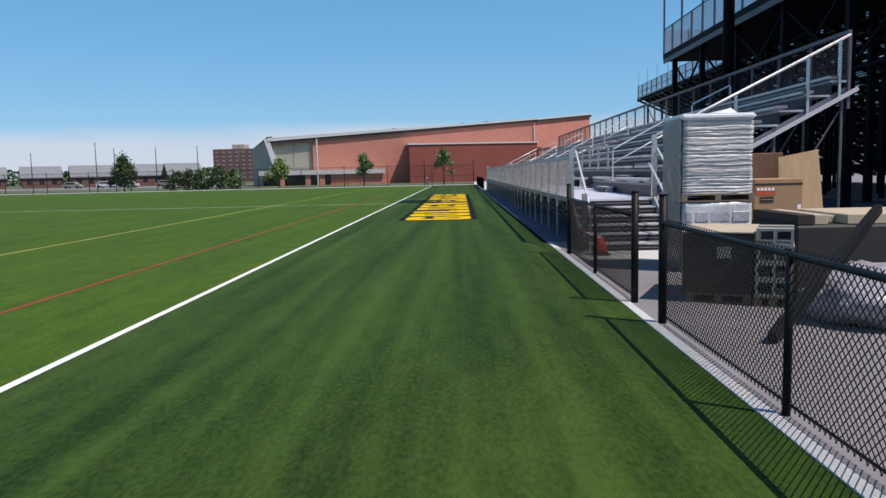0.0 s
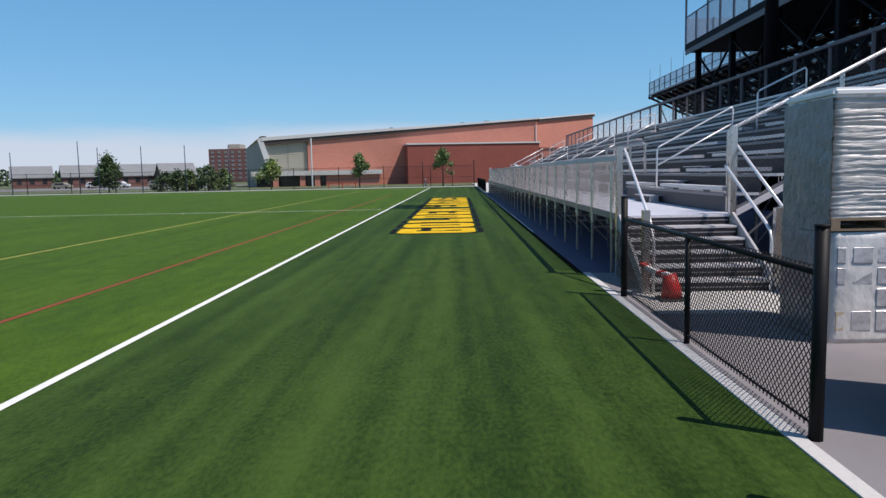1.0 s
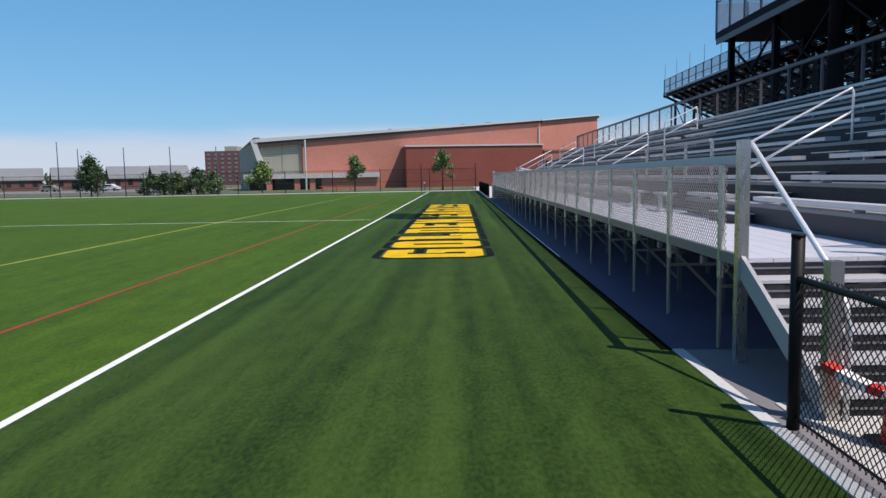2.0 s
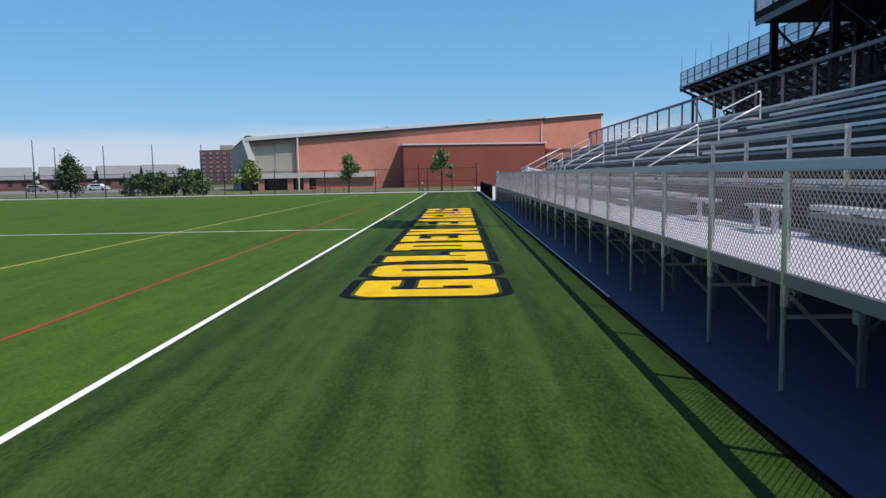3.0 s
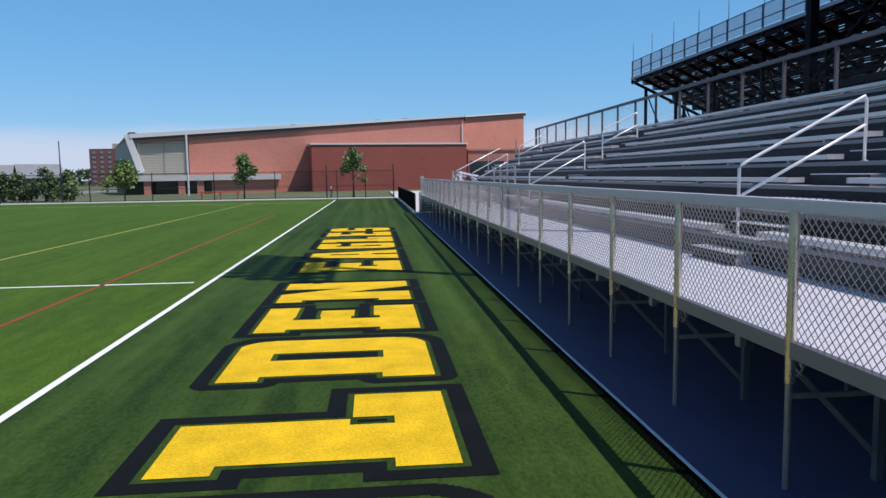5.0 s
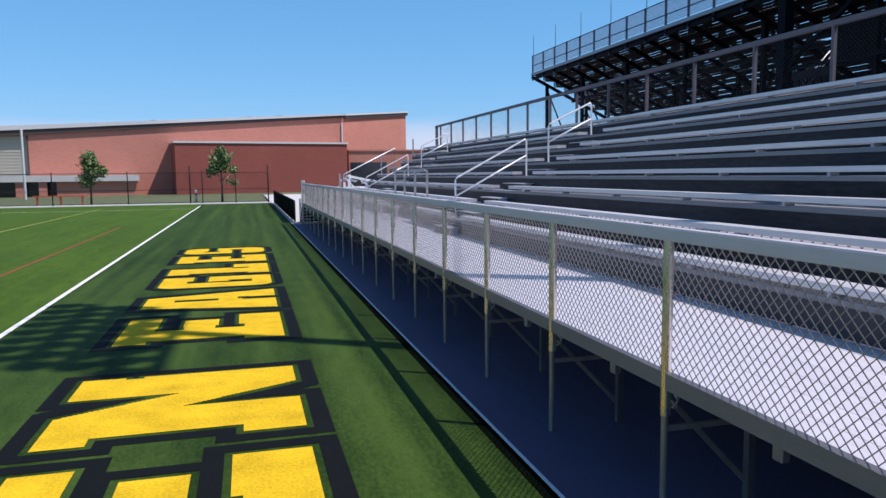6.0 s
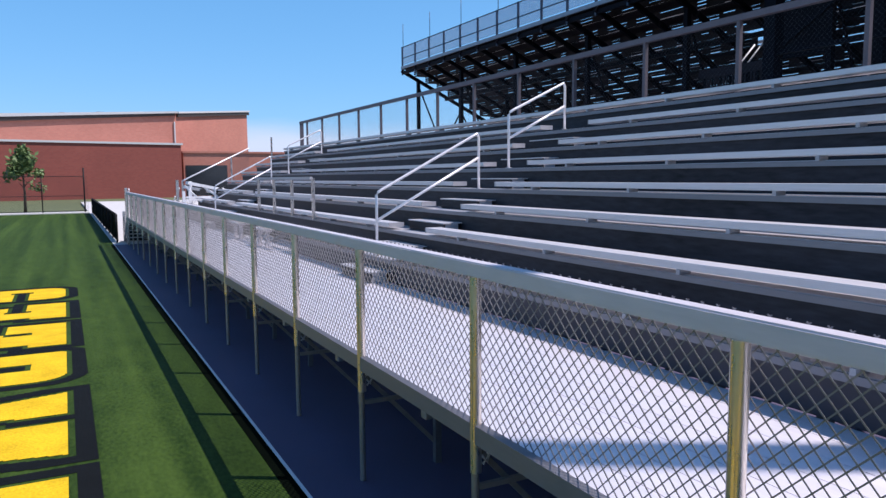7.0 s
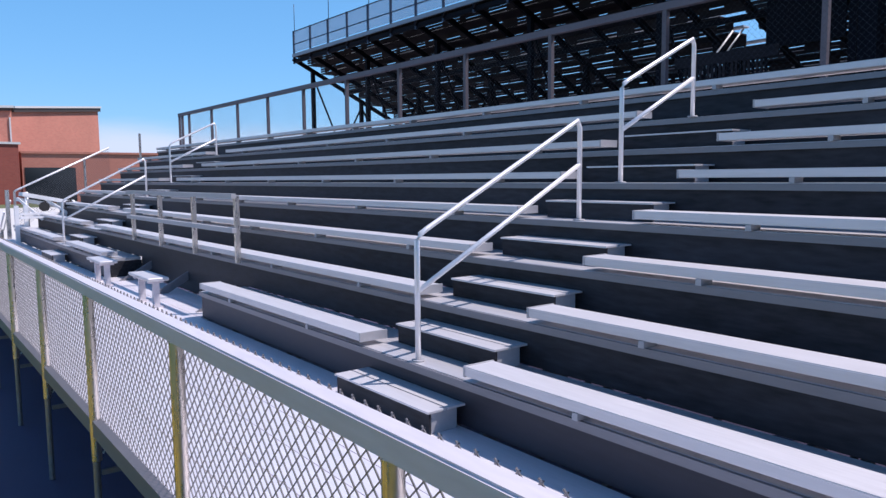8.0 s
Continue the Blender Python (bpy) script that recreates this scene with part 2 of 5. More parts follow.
SHADE_BROWN = mat("dark_brown_eave_shade", (0.05, 0.035, 0.03), 0.6)
ROOF_GREY = mat("grey_shingle", (0.19, 0.20, 0.21), 0.8, var=0.15, scale=0.5, fine=5)
GLASS_DARK = mat("window_glass", (0.02, 0.025, 0.03), 0.1, var=0.1)
BARK = mat("bark", (0.09, 0.065, 0.045), 0.9, var=0.3, scale=6, fine=30, bump=0.01)
LEAF = mat("leaf_green", (0.16, 0.23, 0.05), 0.6, var=0.4, scale=1.5, fine=9)
LEAF_MID = mat("leaf_mid_green", (0.10, 0.155, 0.045), 0.6, var=0.4, scale=1.5, fine=9)
LEAF_DARK = mat("leaf_dark_green", (0.045, 0.085, 0.025), 0.6, var=0.4, scale=0.8, fine=6)
SOFFIT = mat("dull_soffit_grey", (0.11, 0.12, 0.15), 0.6, var=0.25, scale=0.7, fine=12)
SCREEN_MESH = mat("grey_screen_mesh", (0.42, 0.45, 0.55), 0.7, alpha=0.38, var=0.08)
CAR_WHITE = mat("car_white", (0.7, 0.7, 0.72), 0.3)


# ---- small builders ----
def quads(bm, verts, faces):
    vs = [bm.verts.new(v) for v in verts]
    for f in faces:
        bm.faces.new([vs[i] for i in f])


BOX_F = ((0, 3, 2, 1), (4, 5, 6, 7), (0, 1, 5, 4), (1, 2, 6, 5), (2, 3, 7, 6), (3, 0, 4, 7))


def box(bm, x0, x1, y0, y1, z0, z1):
    quads(bm, [(x0, y0, z0), (x1, y0, z0), (x1, y1, z0), (x0, y1, z0), (x0, y0, z1), (x1, y0, z1), (x1, y1, z1), (x0, y1, z1)], BOX_F)


def bar(bm, p, q, w, h, up=(0, 0, 1)):
    """A rectangular bar from p to q, w wide and h deep along up."""
    p, q = Vector(p), Vector(q)
    d = (q - p).normalized()
    s = d.cross(Vector(up))
    s = s.normalized() if s.length > 1e-4 else Vector((1, 0, 0))
    u = s.cross(d).normalized()
    vs = []
    for c in (p, q):
        for a, b2 in ((-1, -1), (1, -1), (1, 1), (-1, 1)):
            vs.append(c + s * (a * w / 2) + u * (b2 * h / 2))
    quads(bm, vs, ((3, 2, 1, 0), (4, 5, 6, 7), (0, 1, 5, 4), (1, 2, 6, 5), (2, 3, 7, 6), (3, 0, 4, 7)))


def tube(bm, pts, r, n=8, r1=None, cap=True):
    """A round tube through the points."""
    pts = [Vector(p) for p in pts]
    rings = []
    for i, p in enumerate(pts):
        d = (pts[min(i + 1, len(pts) - 1)] - pts[max(i - 1, 0)]).normalized()
        a = d.cross(Vector((0, 0, 1)) if abs(d.z) < 0.9 else Vector((1, 0, 0))).normalized()
        b2 = d.cross(a)
        rr = r if r1 is None else r + (r1 - r) * i / (len(pts) - 1)
        rings.append([bm.verts.new(p + (a * math.cos(k * 2 * math.pi / n) + b2 * math.sin(k * 2 * math.pi / n)) * rr) for k in range(n)])
    for a, b2 in zip(rings, rings[1:]):
        for k in range(n):
            f = bm.faces.new((a[k], a[(k + 1) % n], b2[(k + 1) % n], b2[k]))
            f.smooth = n > 4
    if cap:
        bm.faces.new(rings[0][::-1])
        bm.faces.new(rings[-1])


def mesh_of(name, bm, material):
    bmesh.ops.recalc_face_normals(bm, faces=bm.faces)
    me = bpy.data.meshes.new(name)
    bm.to_mesh(me)
    bm.free()
    me.materials.append(material)
    return me


def part(name, bm, material, parent=None, label=""):
    ob = new(name, mesh_of(name, bm, material) if isinstance(bm, bmesh.types.BMesh) else bm)
    if parent:
        ob.parent = parent
        ob.matrix_parent_inverse = parent.matrix_world.inverted()
    return tagged(ob, label)


def thing(name, at, label, category, group="", kind=""):
    ob = new(name)
    ob.location = at
    ob.matrix_world = Matrix.Translation(at)
    return tagged(ob, label, category, group, kind)


def slab(name, lims, material, parent=None, label="", bevel=0.0):
    bm = bmesh.new()
    box(bm, *lims)
    if bevel:
        bmesh.ops.bevel(bm, geom=bm.edges[:], offset=bevel, segments=1, affect="EDGES")
    return part(name, bm, material, parent, label)


def chain_link(bm, at, u, length, low, high, pitch=0.0703, r=0.002, tips=0.0):
    """Diamond wire mesh on an upright plane: from at along u, between the lines low and high, each (z, slope)."""
    at, u = Vector(at), Vector(u).normalized()
    out = Vector((u.y, -u.x, 0)) * r
    ang = math.sqrt(0.5) * r * 1.2
    for sgn in (1, -1):
        lo_c = min(low[0], low[0] + low[1] * length) - length
        hi_c = max(high[0], high[0] + high[1] * length) + length
        k = math.floor(lo_c / pitch)
        while k * pitch < hi_c:
            c = k * pitch
            k += 1
            s0, s1 = 0.0, length
            for (z, sl), way in ((low, 1), (high, -1)):
                # way * (sgn * s + c - z - sl * s) >= 0
                a, b2 = way * (sgn - sl), way * (c - z)
                if abs(a) < 1e-9:
                    if b2 < 0:
                        s1 = -1
                elif a > 0:
                    s0 = max(s0, -b2 / a)
                else:
                    s1 = min(s1, -b2 / a)
            if s1 - s0 < 0.01:
                continue
            p = at + u * s0 + Vector((0, 0, sgn * s0 + c)) + out * sgn
            q = at + u * s1 + Vector((0, 0, sgn * s1 + c)) + out * sgn
            if tips and sgn > 0:
                q += (u + Vector((0, 0, 1))) * tips
            elif tips:
                p += (Vector((0, 0, 1)) - u) * tips
            side = (u * -sgn + Vector((0, 0, 1))) * ang
            vs = [p + side, p - side, p + out * 2.4, q + side, q - side, q + out * 2.4]
            quads(bm, vs, ((0, 1, 4, 3), (1, 2, 5, 4), (2, 0, 3, 5)))


# ---- ground and field ----
Z0 = -0.03
g = bmesh.new()
quads(g, [(-1500, -400, Z0 - 0.15), (1500, -400, Z0 - 0.15), (1500, 2500, Z0 - 0.15), (-1500, 2500, Z0 - 0.15)], ((0, 1, 2, 3),))
tagged(part("ground", g, GROUND), "dry green ground reaching to the horizon", "ground", kind="structure")


def flat(name, x0, x1, y0, y1, top, material, label, category, thick=0.12):
    return tagged(slab(name, (x0, x1, y0, y1, top - thick, top), material), label, category, kind="structure")


flat("field_turf", -140, -3.70, -60, 90, 0.0, TURF_FIELD, "bright green synthetic turf of the playing field", "turf")
flat("sideline_turf", -3.70, 1.885, -60, 90, 0.0, TURF_SIDE, "darker brushed green synthetic turf beside the sideline", "turf")
# added strip: the walkway's shadow drawn as a black slab beside the bleacher
flat("deck_shadow_strip", 1.885, 2.0, 10.9, 61, 0.003, DECK_SHADOW, "black strip for the walkway's shadow along the turf edge", "edging")
flat("turf_margin", 1.885, 2.0, -60, 10.9, 0.0, TURF_SIDE, "green synthetic turf margin beside the curb", "turf")
flat("turf_margin_far", 1.885, 2.0, 61, 90, 0.0, TURF_SIDE, "green synthetic turf margin beside the fence", "turf")
flat("curb", 2.0, 2.11, -60, 10.9, 0.012, CONCRETE, "pale concrete curb strip along the turf edge", "curb")
flat("curb_edge", 2.0, 2.025, 19.5, 90, 0.014, WHITE_PLASTIC, "thin white edging strip between turf and pavement", "curb")
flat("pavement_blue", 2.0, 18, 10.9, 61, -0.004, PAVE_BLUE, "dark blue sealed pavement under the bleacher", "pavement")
flat("pavement_asphalt", 2.11, 60, -60, 10.9, 0.0, ASPHALT, "grey asphalt beside the fence", "pavement")
flat("pavement_back", 18, 60, 10.9, 120, -0.004, ASPHALT, "grey asphalt under the grandstand", "pavement")
flat("pavement_far", 2.0, 18, 61, 120, -0.004, CONCRETE, "pale concrete yard beyond the bleacher", "pavement")
flat("stair_pad", 2.28, 5.2, 7.22, 9.1, 0.010, CONCRETE, "pale concrete pad at the foot of the stair", "pavement")
flat("end_walk", -140, 2.0, 90, 92.2, 0.06, CONCRETE, "pale concrete walk along the end of the field", "pavement")
flat("parking_lot", -140, -50, 140, 180, -0.10, ASPHALT, "pale parking lot beyond the field", "road")


def line(name, x0, x1, y0, y1, material, label):
    bm = bmesh.new()
    quads(bm, [(x0, y0, 0.004), (x1, y0, 0.004), (x1, y1, 0.004), (x0, y1, 0.004)], ((0, 1, 2, 3),))
    return tagged(part(name, bm, material), label, "field line", kind="structure")


line("sideline", -3.765, -3.665, -60, 87.0, PAINT_WHITE, "white painted sideline on turf")
line("red_line", -5.95, -5.85, -60, 62, PAINT_RED, "thin red painted line on turf")
line("yellow_line", -10.65, -10.57, -60, 84, PAINT_LINE_YELLOW, "thin yellow painted line on turf")
line("cross_line", -70, -4.05, 34.68, 34.80, PAINT_WHITE, "thin white painted cross line on turf")
line("far_cross_line", -70, -4.05, 81.0, 81.12, PAINT_WHITE, "thin white painted cross line on turf")


# ---- painted letters ----
def inside(ch, u, v):
    """Block letter, u along the word and v up, both 0 to 1 (arrays)."""
    def r(a, b2, c, d):
        return (u >= a) & (u <= b2) & (v >= c) & (v <= d)

    def rounded(k, left=True, right=True):
        m2 = r(0, 1, 0, 1)
        for cu, on in ((k, left), (1 - k, right)):
            if on:
                for cv in (k * 0.8, 1 - k * 0.8):
                    corner = ((u < k) if cu < 0.5 else (u > 1 - k)) & ((v < k * 0.8) if cv < 0.5 else (v > 1 - k * 0.8))
                    m2 &= ~(corner & (((u - cu) / k) ** 2 + ((v - cv) / (k * 0.8)) ** 2 > 1))
        return m2
    slot = r(0.42, 0.61, 0.19, 0.76)
    foot = r(0, 0.09, 0.24, 0.81)
    if ch == "O":
        return rounded(0.24) & ~slot
    if ch == "D":
        return rounded(0.20, left=False) & ~r(0.45, 0.63, 0.23, 0.80) & ~foot
    if ch == "G":
        return rounded(0.20, right=False) & rounded(0.05) & ~r(0.40, 0.60, 0.58, 0.76) & ~r(0.40, 0.50, 0.39, 0.58) & ~r(0.40, 0.61, 0.18, 0.39) & ~r(0.58, 1, 0.58, 0.72)
    if ch == "L":
        return (r(0.09, 0.60, 0.2, 0.8) | r(0, 0.61, 0.79, 1) | r(0, 1, 0, 0.36)) & ~r(0.52, 0.63, 0.20, 0.37) & ~r(0, 0.09, 0.21, 0.37)
    if ch == "E":
        return r(0, 1, 0, 1) & ~foot & ~r(0.55, 1, 0.63, 0.79) & ~r(0.55, 1, 0.28, 0.41) & ~r(0.82, 1, 0.28, 0.79) & ~r(0.45, 0.56, 0.62, 0.80) & ~r(0.45, 0.56, 0.24, 0.43)
    if ch == "N":
        w1 = (v < 0.51) & (u > 0.42) & (u < 0.42 + 0.28 * (0.51 - v) / 0.51)
        w2 = (v > 0.53) & (u < 0.64) & (u > 0.64 - 0.26 * (v - 0.53) / 0.47)
        return r(0, 1, 0, 1) & ~w1 & ~w2 & ~foot & ~r(0.97, 1, 0.72, 0.80)
    if ch == "A":
        body = (u > 0.21 * v) & (u < 1 - 0.28 * v) & r(0, 1, 0, 1)
        return body & ~r(0.47, 0.60, 0, 0.26) & ~((np.abs(u - 0.52) < 0.05) & (v > 0.45) & (v < 0.78)) & ~r(0.52, 0.62, 0.20, 0.30)
    return rounded(0.22) & ~r(0.40, 1.0, 0.60, 0.72) & ~r(0, 0.58, 0.29, 0.41) & ~r(0.58, 0.70, 0.26, 0.44) & ~r(0.30, 0.42, 0.56, 0.75)


def mask_mesh(bm, mask, x1, y0, c, z):
    """Flat paint from a mask: rows along the word (y), columns up the letter (towards lower x), long runs as single quads."""
    for i in range(mask.shape[0]):
        j = 0
        while j < mask.shape[1]:
            if mask[i, j]:
                k = j
                while k < mask.shape[1] and mask[i, k]:
                    k += 1
                ya, yb, xa, xb = y0 + i * c, y0 + (i + 1) * c, x1 - j * c, x1 - k * c
                quads(bm, [(xb, ya, z), (xa, ya, z), (xa, yb, z), (xb, yb, z)], ((0, 1, 2, 3),))
                j = k
            else:
                j += 1


LX0, LX1, CELL, RIM = -2.0, 0.36, 0.022, 0.245
WORDS = (("G", 19.83, 21.60), ("O", 22.10, 23.93), ("L", 24.50, 26.35), ("D", 26.97, 28.87), ("E", 29.43, 31.32), ("N", 31.88, 34.10),
         ("E", 35.88, 37.80), ("A", 38.35, 40.50), ("G", 41.15, 42.80), ("L", 43.30, 45.15), ("E", 45.75, 47.45), ("S", 48.10, 49.75))
for ch, ya, yb in WORDS:
    pad = RIM + CELL
    nu, nv = int((yb - ya + 2 * pad) / CELL), int((LX1 - LX0 + 2 * pad) / CELL)
    uu = ((np.arange(nu) + 0.5) * CELL - pad) / (yb - ya)
    vv = ((np.arange(nv) + 0.5) * CELL - pad) / (LX1 - LX0)
    U, V = np.meshgrid(uu, vv, indexing="ij")
    fill = inside(ch, U, V)

    def grown(rad):
        k = int(rad / CELL)
        big = np.zeros((nu + 2 * k, nv + 2 * k), bool)
        for di in range(-k, k + 1):
            for dj in range(-k, k + 1):
                if max(abs(di), abs(dj)) <= k and di * di + dj * dj <= (rad / CELL * (1.1 if ch in "GODS" else 1.45)) ** 2:
                    big[k + di:k + di + nu, k + dj:k + dj + nv] |= fill
        return big[k:k + nu, k:k + nv]
    ring = grown(RIM) & ~grown(0.075)
    ob = thing("painted_letter", ((LX0 + LX1) / 2, (ya + yb) / 2, 0), "yellow painted block letter %s with black outline on green turf" % ch, "letter", "letters on the turf")
    bm = bmesh.new()
    mask_mesh(bm, fill, LX1 + pad, ya - pad, CELL, 0.006)
    part("letter_fill", bm, PAINT_YELLOW, ob, "yellow turf paint")
    todo = ring.copy()
    while todo.any():
        seed = np.zeros_like(todo)
        seed[tuple(np.argwhere(todo)[0])] = True
        while True:
            more = seed.copy()
            more[1:] |= seed[:-1]
            more[:-1] |= seed[1:]
            more[:, 1:] |= seed[:, :-1]
            more[:, :-1] |= seed[:, 1:]
            more &= todo
            if (more == seed).all():
                break
            seed = more
        todo &= ~seed
        bm = bmesh.new()
        mask_mesh(bm, seed, LX1 + pad, ya - pad, CELL, 0.0045)
        part("letter_outline", bm, PAINT_BLACK, ob, "black turf paint outline")

# ---- bleacher ----
BAY = 1.829
K0, K1 = 6, 33
YA, YB = BAY * K0, BAY * K1
PX, DECK = 2.50, 1.0
RUN, RISE, ROWS = 0.572, 0.317, 8
SX, SZ = 4.37, 1.424
AISLES, AW = (15.50, 28.30, 41.03, 53.80), 0.62
BACK_X, BACK_Z = 8.82, 4.56


def foot_x(n):
    return 4.41 + RUN * (n - 1)


def foot_z(n):
    return DECK + RISE * n


bleacher = thing("bleacher", (5.5, 35, 0), "long aluminium bleacher with plank seats, aisles and chain-link guards", "bleacher")
# deck planks and front channel
DW = (4.40 - 2.54) / 7
for i in range(7):
    slab("deck_plank", (2.54 + DW * i + 0.004, 2.54 + DW * (i + 1) - 0.004, YA - 0.55, YB + 0.55, DECK - 0.045, DECK), ALU_DECK, bleacher, "white walkway plank" if i == 0 else "")
bm = bmesh.new()
box(bm, 2.478, 2.537, YA - 0.55, YB + 0.55, DECK - 0.08, DECK + 0.03)
part("deck_fascia", bm, ALU_DARK, bleacher, "aluminium edge channel")
# rows: foot planks, risers, seats; the first row stops at the wheelchair places
WHEEL = ((18.25, 23.35), (45.40, 50.0))
for n in range(1, ROWS + 1):
    x0, z = foot_x(n), foot_z(n)
    wide = RUN if n < ROWS else 0.36
    spans = ((YA, YB),) if n > 1 else ((YA, WHEEL[0][0]), (WHEEL[0][1], WHEEL[1][0]), (WHEEL[1][1], YB))
    for ya, yb in spans:
        for k in range(2):
            slab("foot_plank", (x0 + wide * k / 2 + 0.003, x0 + wide * (k + 1) / 2 - 0.003, ya, yb, z - 0.045, z), ALU_FOOT, bleacher)
        slab("riser", (x0 + 0.012, x0 + 0.03, ya, yb, z - RISE + 0.002, z - 0.047), ALU_FRONT if n == 1 else ALU_RISER, bleacher, "shaded dark riser board" if n > 1 else "shaded aluminium front board")
        bm = bmesh.new()
        box(bm, x0 - 0.022, x0 + 0.0, ya, yb, z - 0.055, z - 0.004)
        part("nosing", bm, ALU_DARK, bleacher)
for ya, yb in WHEEL:
    for k in range(2):
        slab("deck_plank", (4.404 + 0.285 * k, 4.404 + 0.285 * k + 0.28, ya + 0.02, yb - 0.02, DECK - 0.045, DECK), ALU_DECK, bleacher)
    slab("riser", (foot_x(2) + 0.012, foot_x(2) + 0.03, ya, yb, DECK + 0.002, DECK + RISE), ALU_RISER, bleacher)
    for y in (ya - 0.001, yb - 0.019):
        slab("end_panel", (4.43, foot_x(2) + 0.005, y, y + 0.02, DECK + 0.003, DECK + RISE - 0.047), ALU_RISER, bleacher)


cap = bmesh.new()
box(cap, -0.004, 0.254, -0.008, 0.008, -0.068, 0.004)
CAP = mesh_of("end_cap", cap, ALU)
brk = bmesh.new()
box(brk, -0.004, 0.125, -0.02, 0.02, -0.107, -0.065)
BRACKET = mesh_of("seat_bracket", brk, ALU)


def seat(n, ya, yb):
    x0, z = SX + RUN * n, SZ + RISE * n
    bm = bmesh.new()
    box(bm, x0, x0 + 0.25, ya, yb, z - 0.064, z)
    bmesh.ops.bevel(bm, geom=bm.edges[:], offset=0.006, segments=2, affect="EDGES")
    ob = part("seat_plank", bm, ALU_SEAT, bleacher)
    for y in (ya, yb):
        c = part("end_cap", CAP, ALU, ob)
        c.matrix_parent_inverse = Matrix()
        c.location = (x0, y, z)
    m2 = max(1, round((yb - ya) / BAY))
    for i in range(m2):
        c = part("seat_bracket", BRACKET, ALU, ob)
        c.matrix_parent_inverse = Matrix()
        c.location = (x0, ya + (i + 0.5) * (yb - ya) / m2, z)


edges = [YA] + [e for a in AISLES for e in (a - AW, a + AW)] + [YB]
for n in range(ROWS):
    if n == ROWS - 1:
        seat(n, YA + 0.05, YB - 0.05)
        continue
    for i in range(0, len(edges), 2):
        a, b2 = edges[i] + 0.03, edges[i + 1] - 0.03
        gap = [w for w in WHEEL if n == 0 and a < w[0] < b2]
        if gap:
            seat(n, a, gap[0][0] - 0.1)
            seat(n, gap[0][1] + 0.1, b2)
        else:
            seat(n, a, b2)
# short companion benches on posts
for y in (19.1, 21.67, 46.76, 49.30):
    bench_ob = slab("companion_seat", (4.06, 4.32, y - 0.46, y + 0.46, 1.36, 1.40), ALU_SEAT, bleacher, "short bench plank on two posts", bevel=0.006)
    for dy in (-0.32, 0.32):
        bm = bmesh.new()
        box(bm, 4.15, 4.23, y + dy - 0.03, y + dy + 0.03, DECK + 0.012, 1.335)
        box(bm, 4.09, 4.29, y + dy - 0.035, y + dy + 0.035, 1.325, 1.359)
        box(bm, 4.09, 4.29, y + dy - 0.04, y + dy + 0.04, DECK, DECK + 0.014)
        part("bench_post", bm, ALU_RAIL, bench_ob)
# wheelchair-place guards before the second row
for a, b2 in WHEEL:
    guard = part("row_guard", bmesh.new(), ALU, bleacher, "low aluminium guard before the second row")
    for i in range(4):
        y = a + (b2 - a) * i / 3
        bm = bmesh.new()
        box(bm, 4.86, 4.92, y - 0.025, y + 0.025, 1.62, 2.45)
        part("guard_post", bm, ALU_POST, guard)
    for z in (2.02, 2.44):
        bm = bmesh.new()
        box(bm, 4.80, 4.858, a - 0.08, b2 + 0.08, z - 0.025, z + 0.035)
        part("guard_bar", bm, ALU, guard)
# aisle half steps and handrails
for a in AISLES:
    for n in range(ROWS - 1):
        x1, z = foot_x(n + 1), foot_z(n) + RISE / 2
        bm = bmesh.new()
        box(bm, x1 - 0.30, x1 - 0.155, a - AW + 0.02, a + AW - 0.02, z - 0.014, z)
        step = part("aisle_step", bm, ALU_SEAT, bleacher)
        slab("step_plank", (x1 - 0.140, x1 + 0.006, a - AW + 0.02, a + AW - 0.02, z - 0.014, z), ALU_SEAT, step)
        slab("step_front", (x1 - 0.285, x1 - 0.27, a - AW + 0.03, a + AW - 0.03, foot_z(n) + 0.003, z - 0.015), ALU_RISER, step, "shaded dark step front")
        for y in (a - AW + 0.04, a + AW - 0.06):
            slab("step_bracket", (x1 - 0.26, x1 - 0.05, y, y + 0.02, foot_z(n) + 0.002, z - 0.016), ALU, step)
    for px, pz, qx, qz, h0, h1 in ((4.47, foot_z(1), 6.19, foot_z(4), 0.93, 0.86), (6.74, foot_z(5), 7.83, foot_z(7), 0.89, 0.76)):
        rail = bmesh.new()
        R = 0.021
        slope = (qz + h1 - pz - h0) / (qx - px)
        tube(rail, [(px, a, pz), (px, a, pz + h0 - 0.05), (px + 0.03, a, pz + h0 - 0.01 + 0.01 * slope), (px + 0.09, a, pz + h0 + 0.06 * slope),
                    (qx - 0.10, a, qz + h1 - 0.10 * slope), (qx - 0.03, a, qz + h1 - 0.012), (qx, a, qz + h1 - 0.07), (qx, a, qz)], R)
        tube(rail, [(px, a, pz + h0 - 0.42), (qx, a, qz + h1 - 0.38)], R)
        ob = part("handrail", rail, ALU_TUBE, bleacher, "bent aluminium tube handrail in the aisle")
        for x, z in ((px, pz), (qx, qz)):
            fl = bmesh.new()
            tube(fl, [(x, a, z), (x, a, z + 0.012)], 0.05, 10)
            part("rail_flange", fl, ALU, ob)
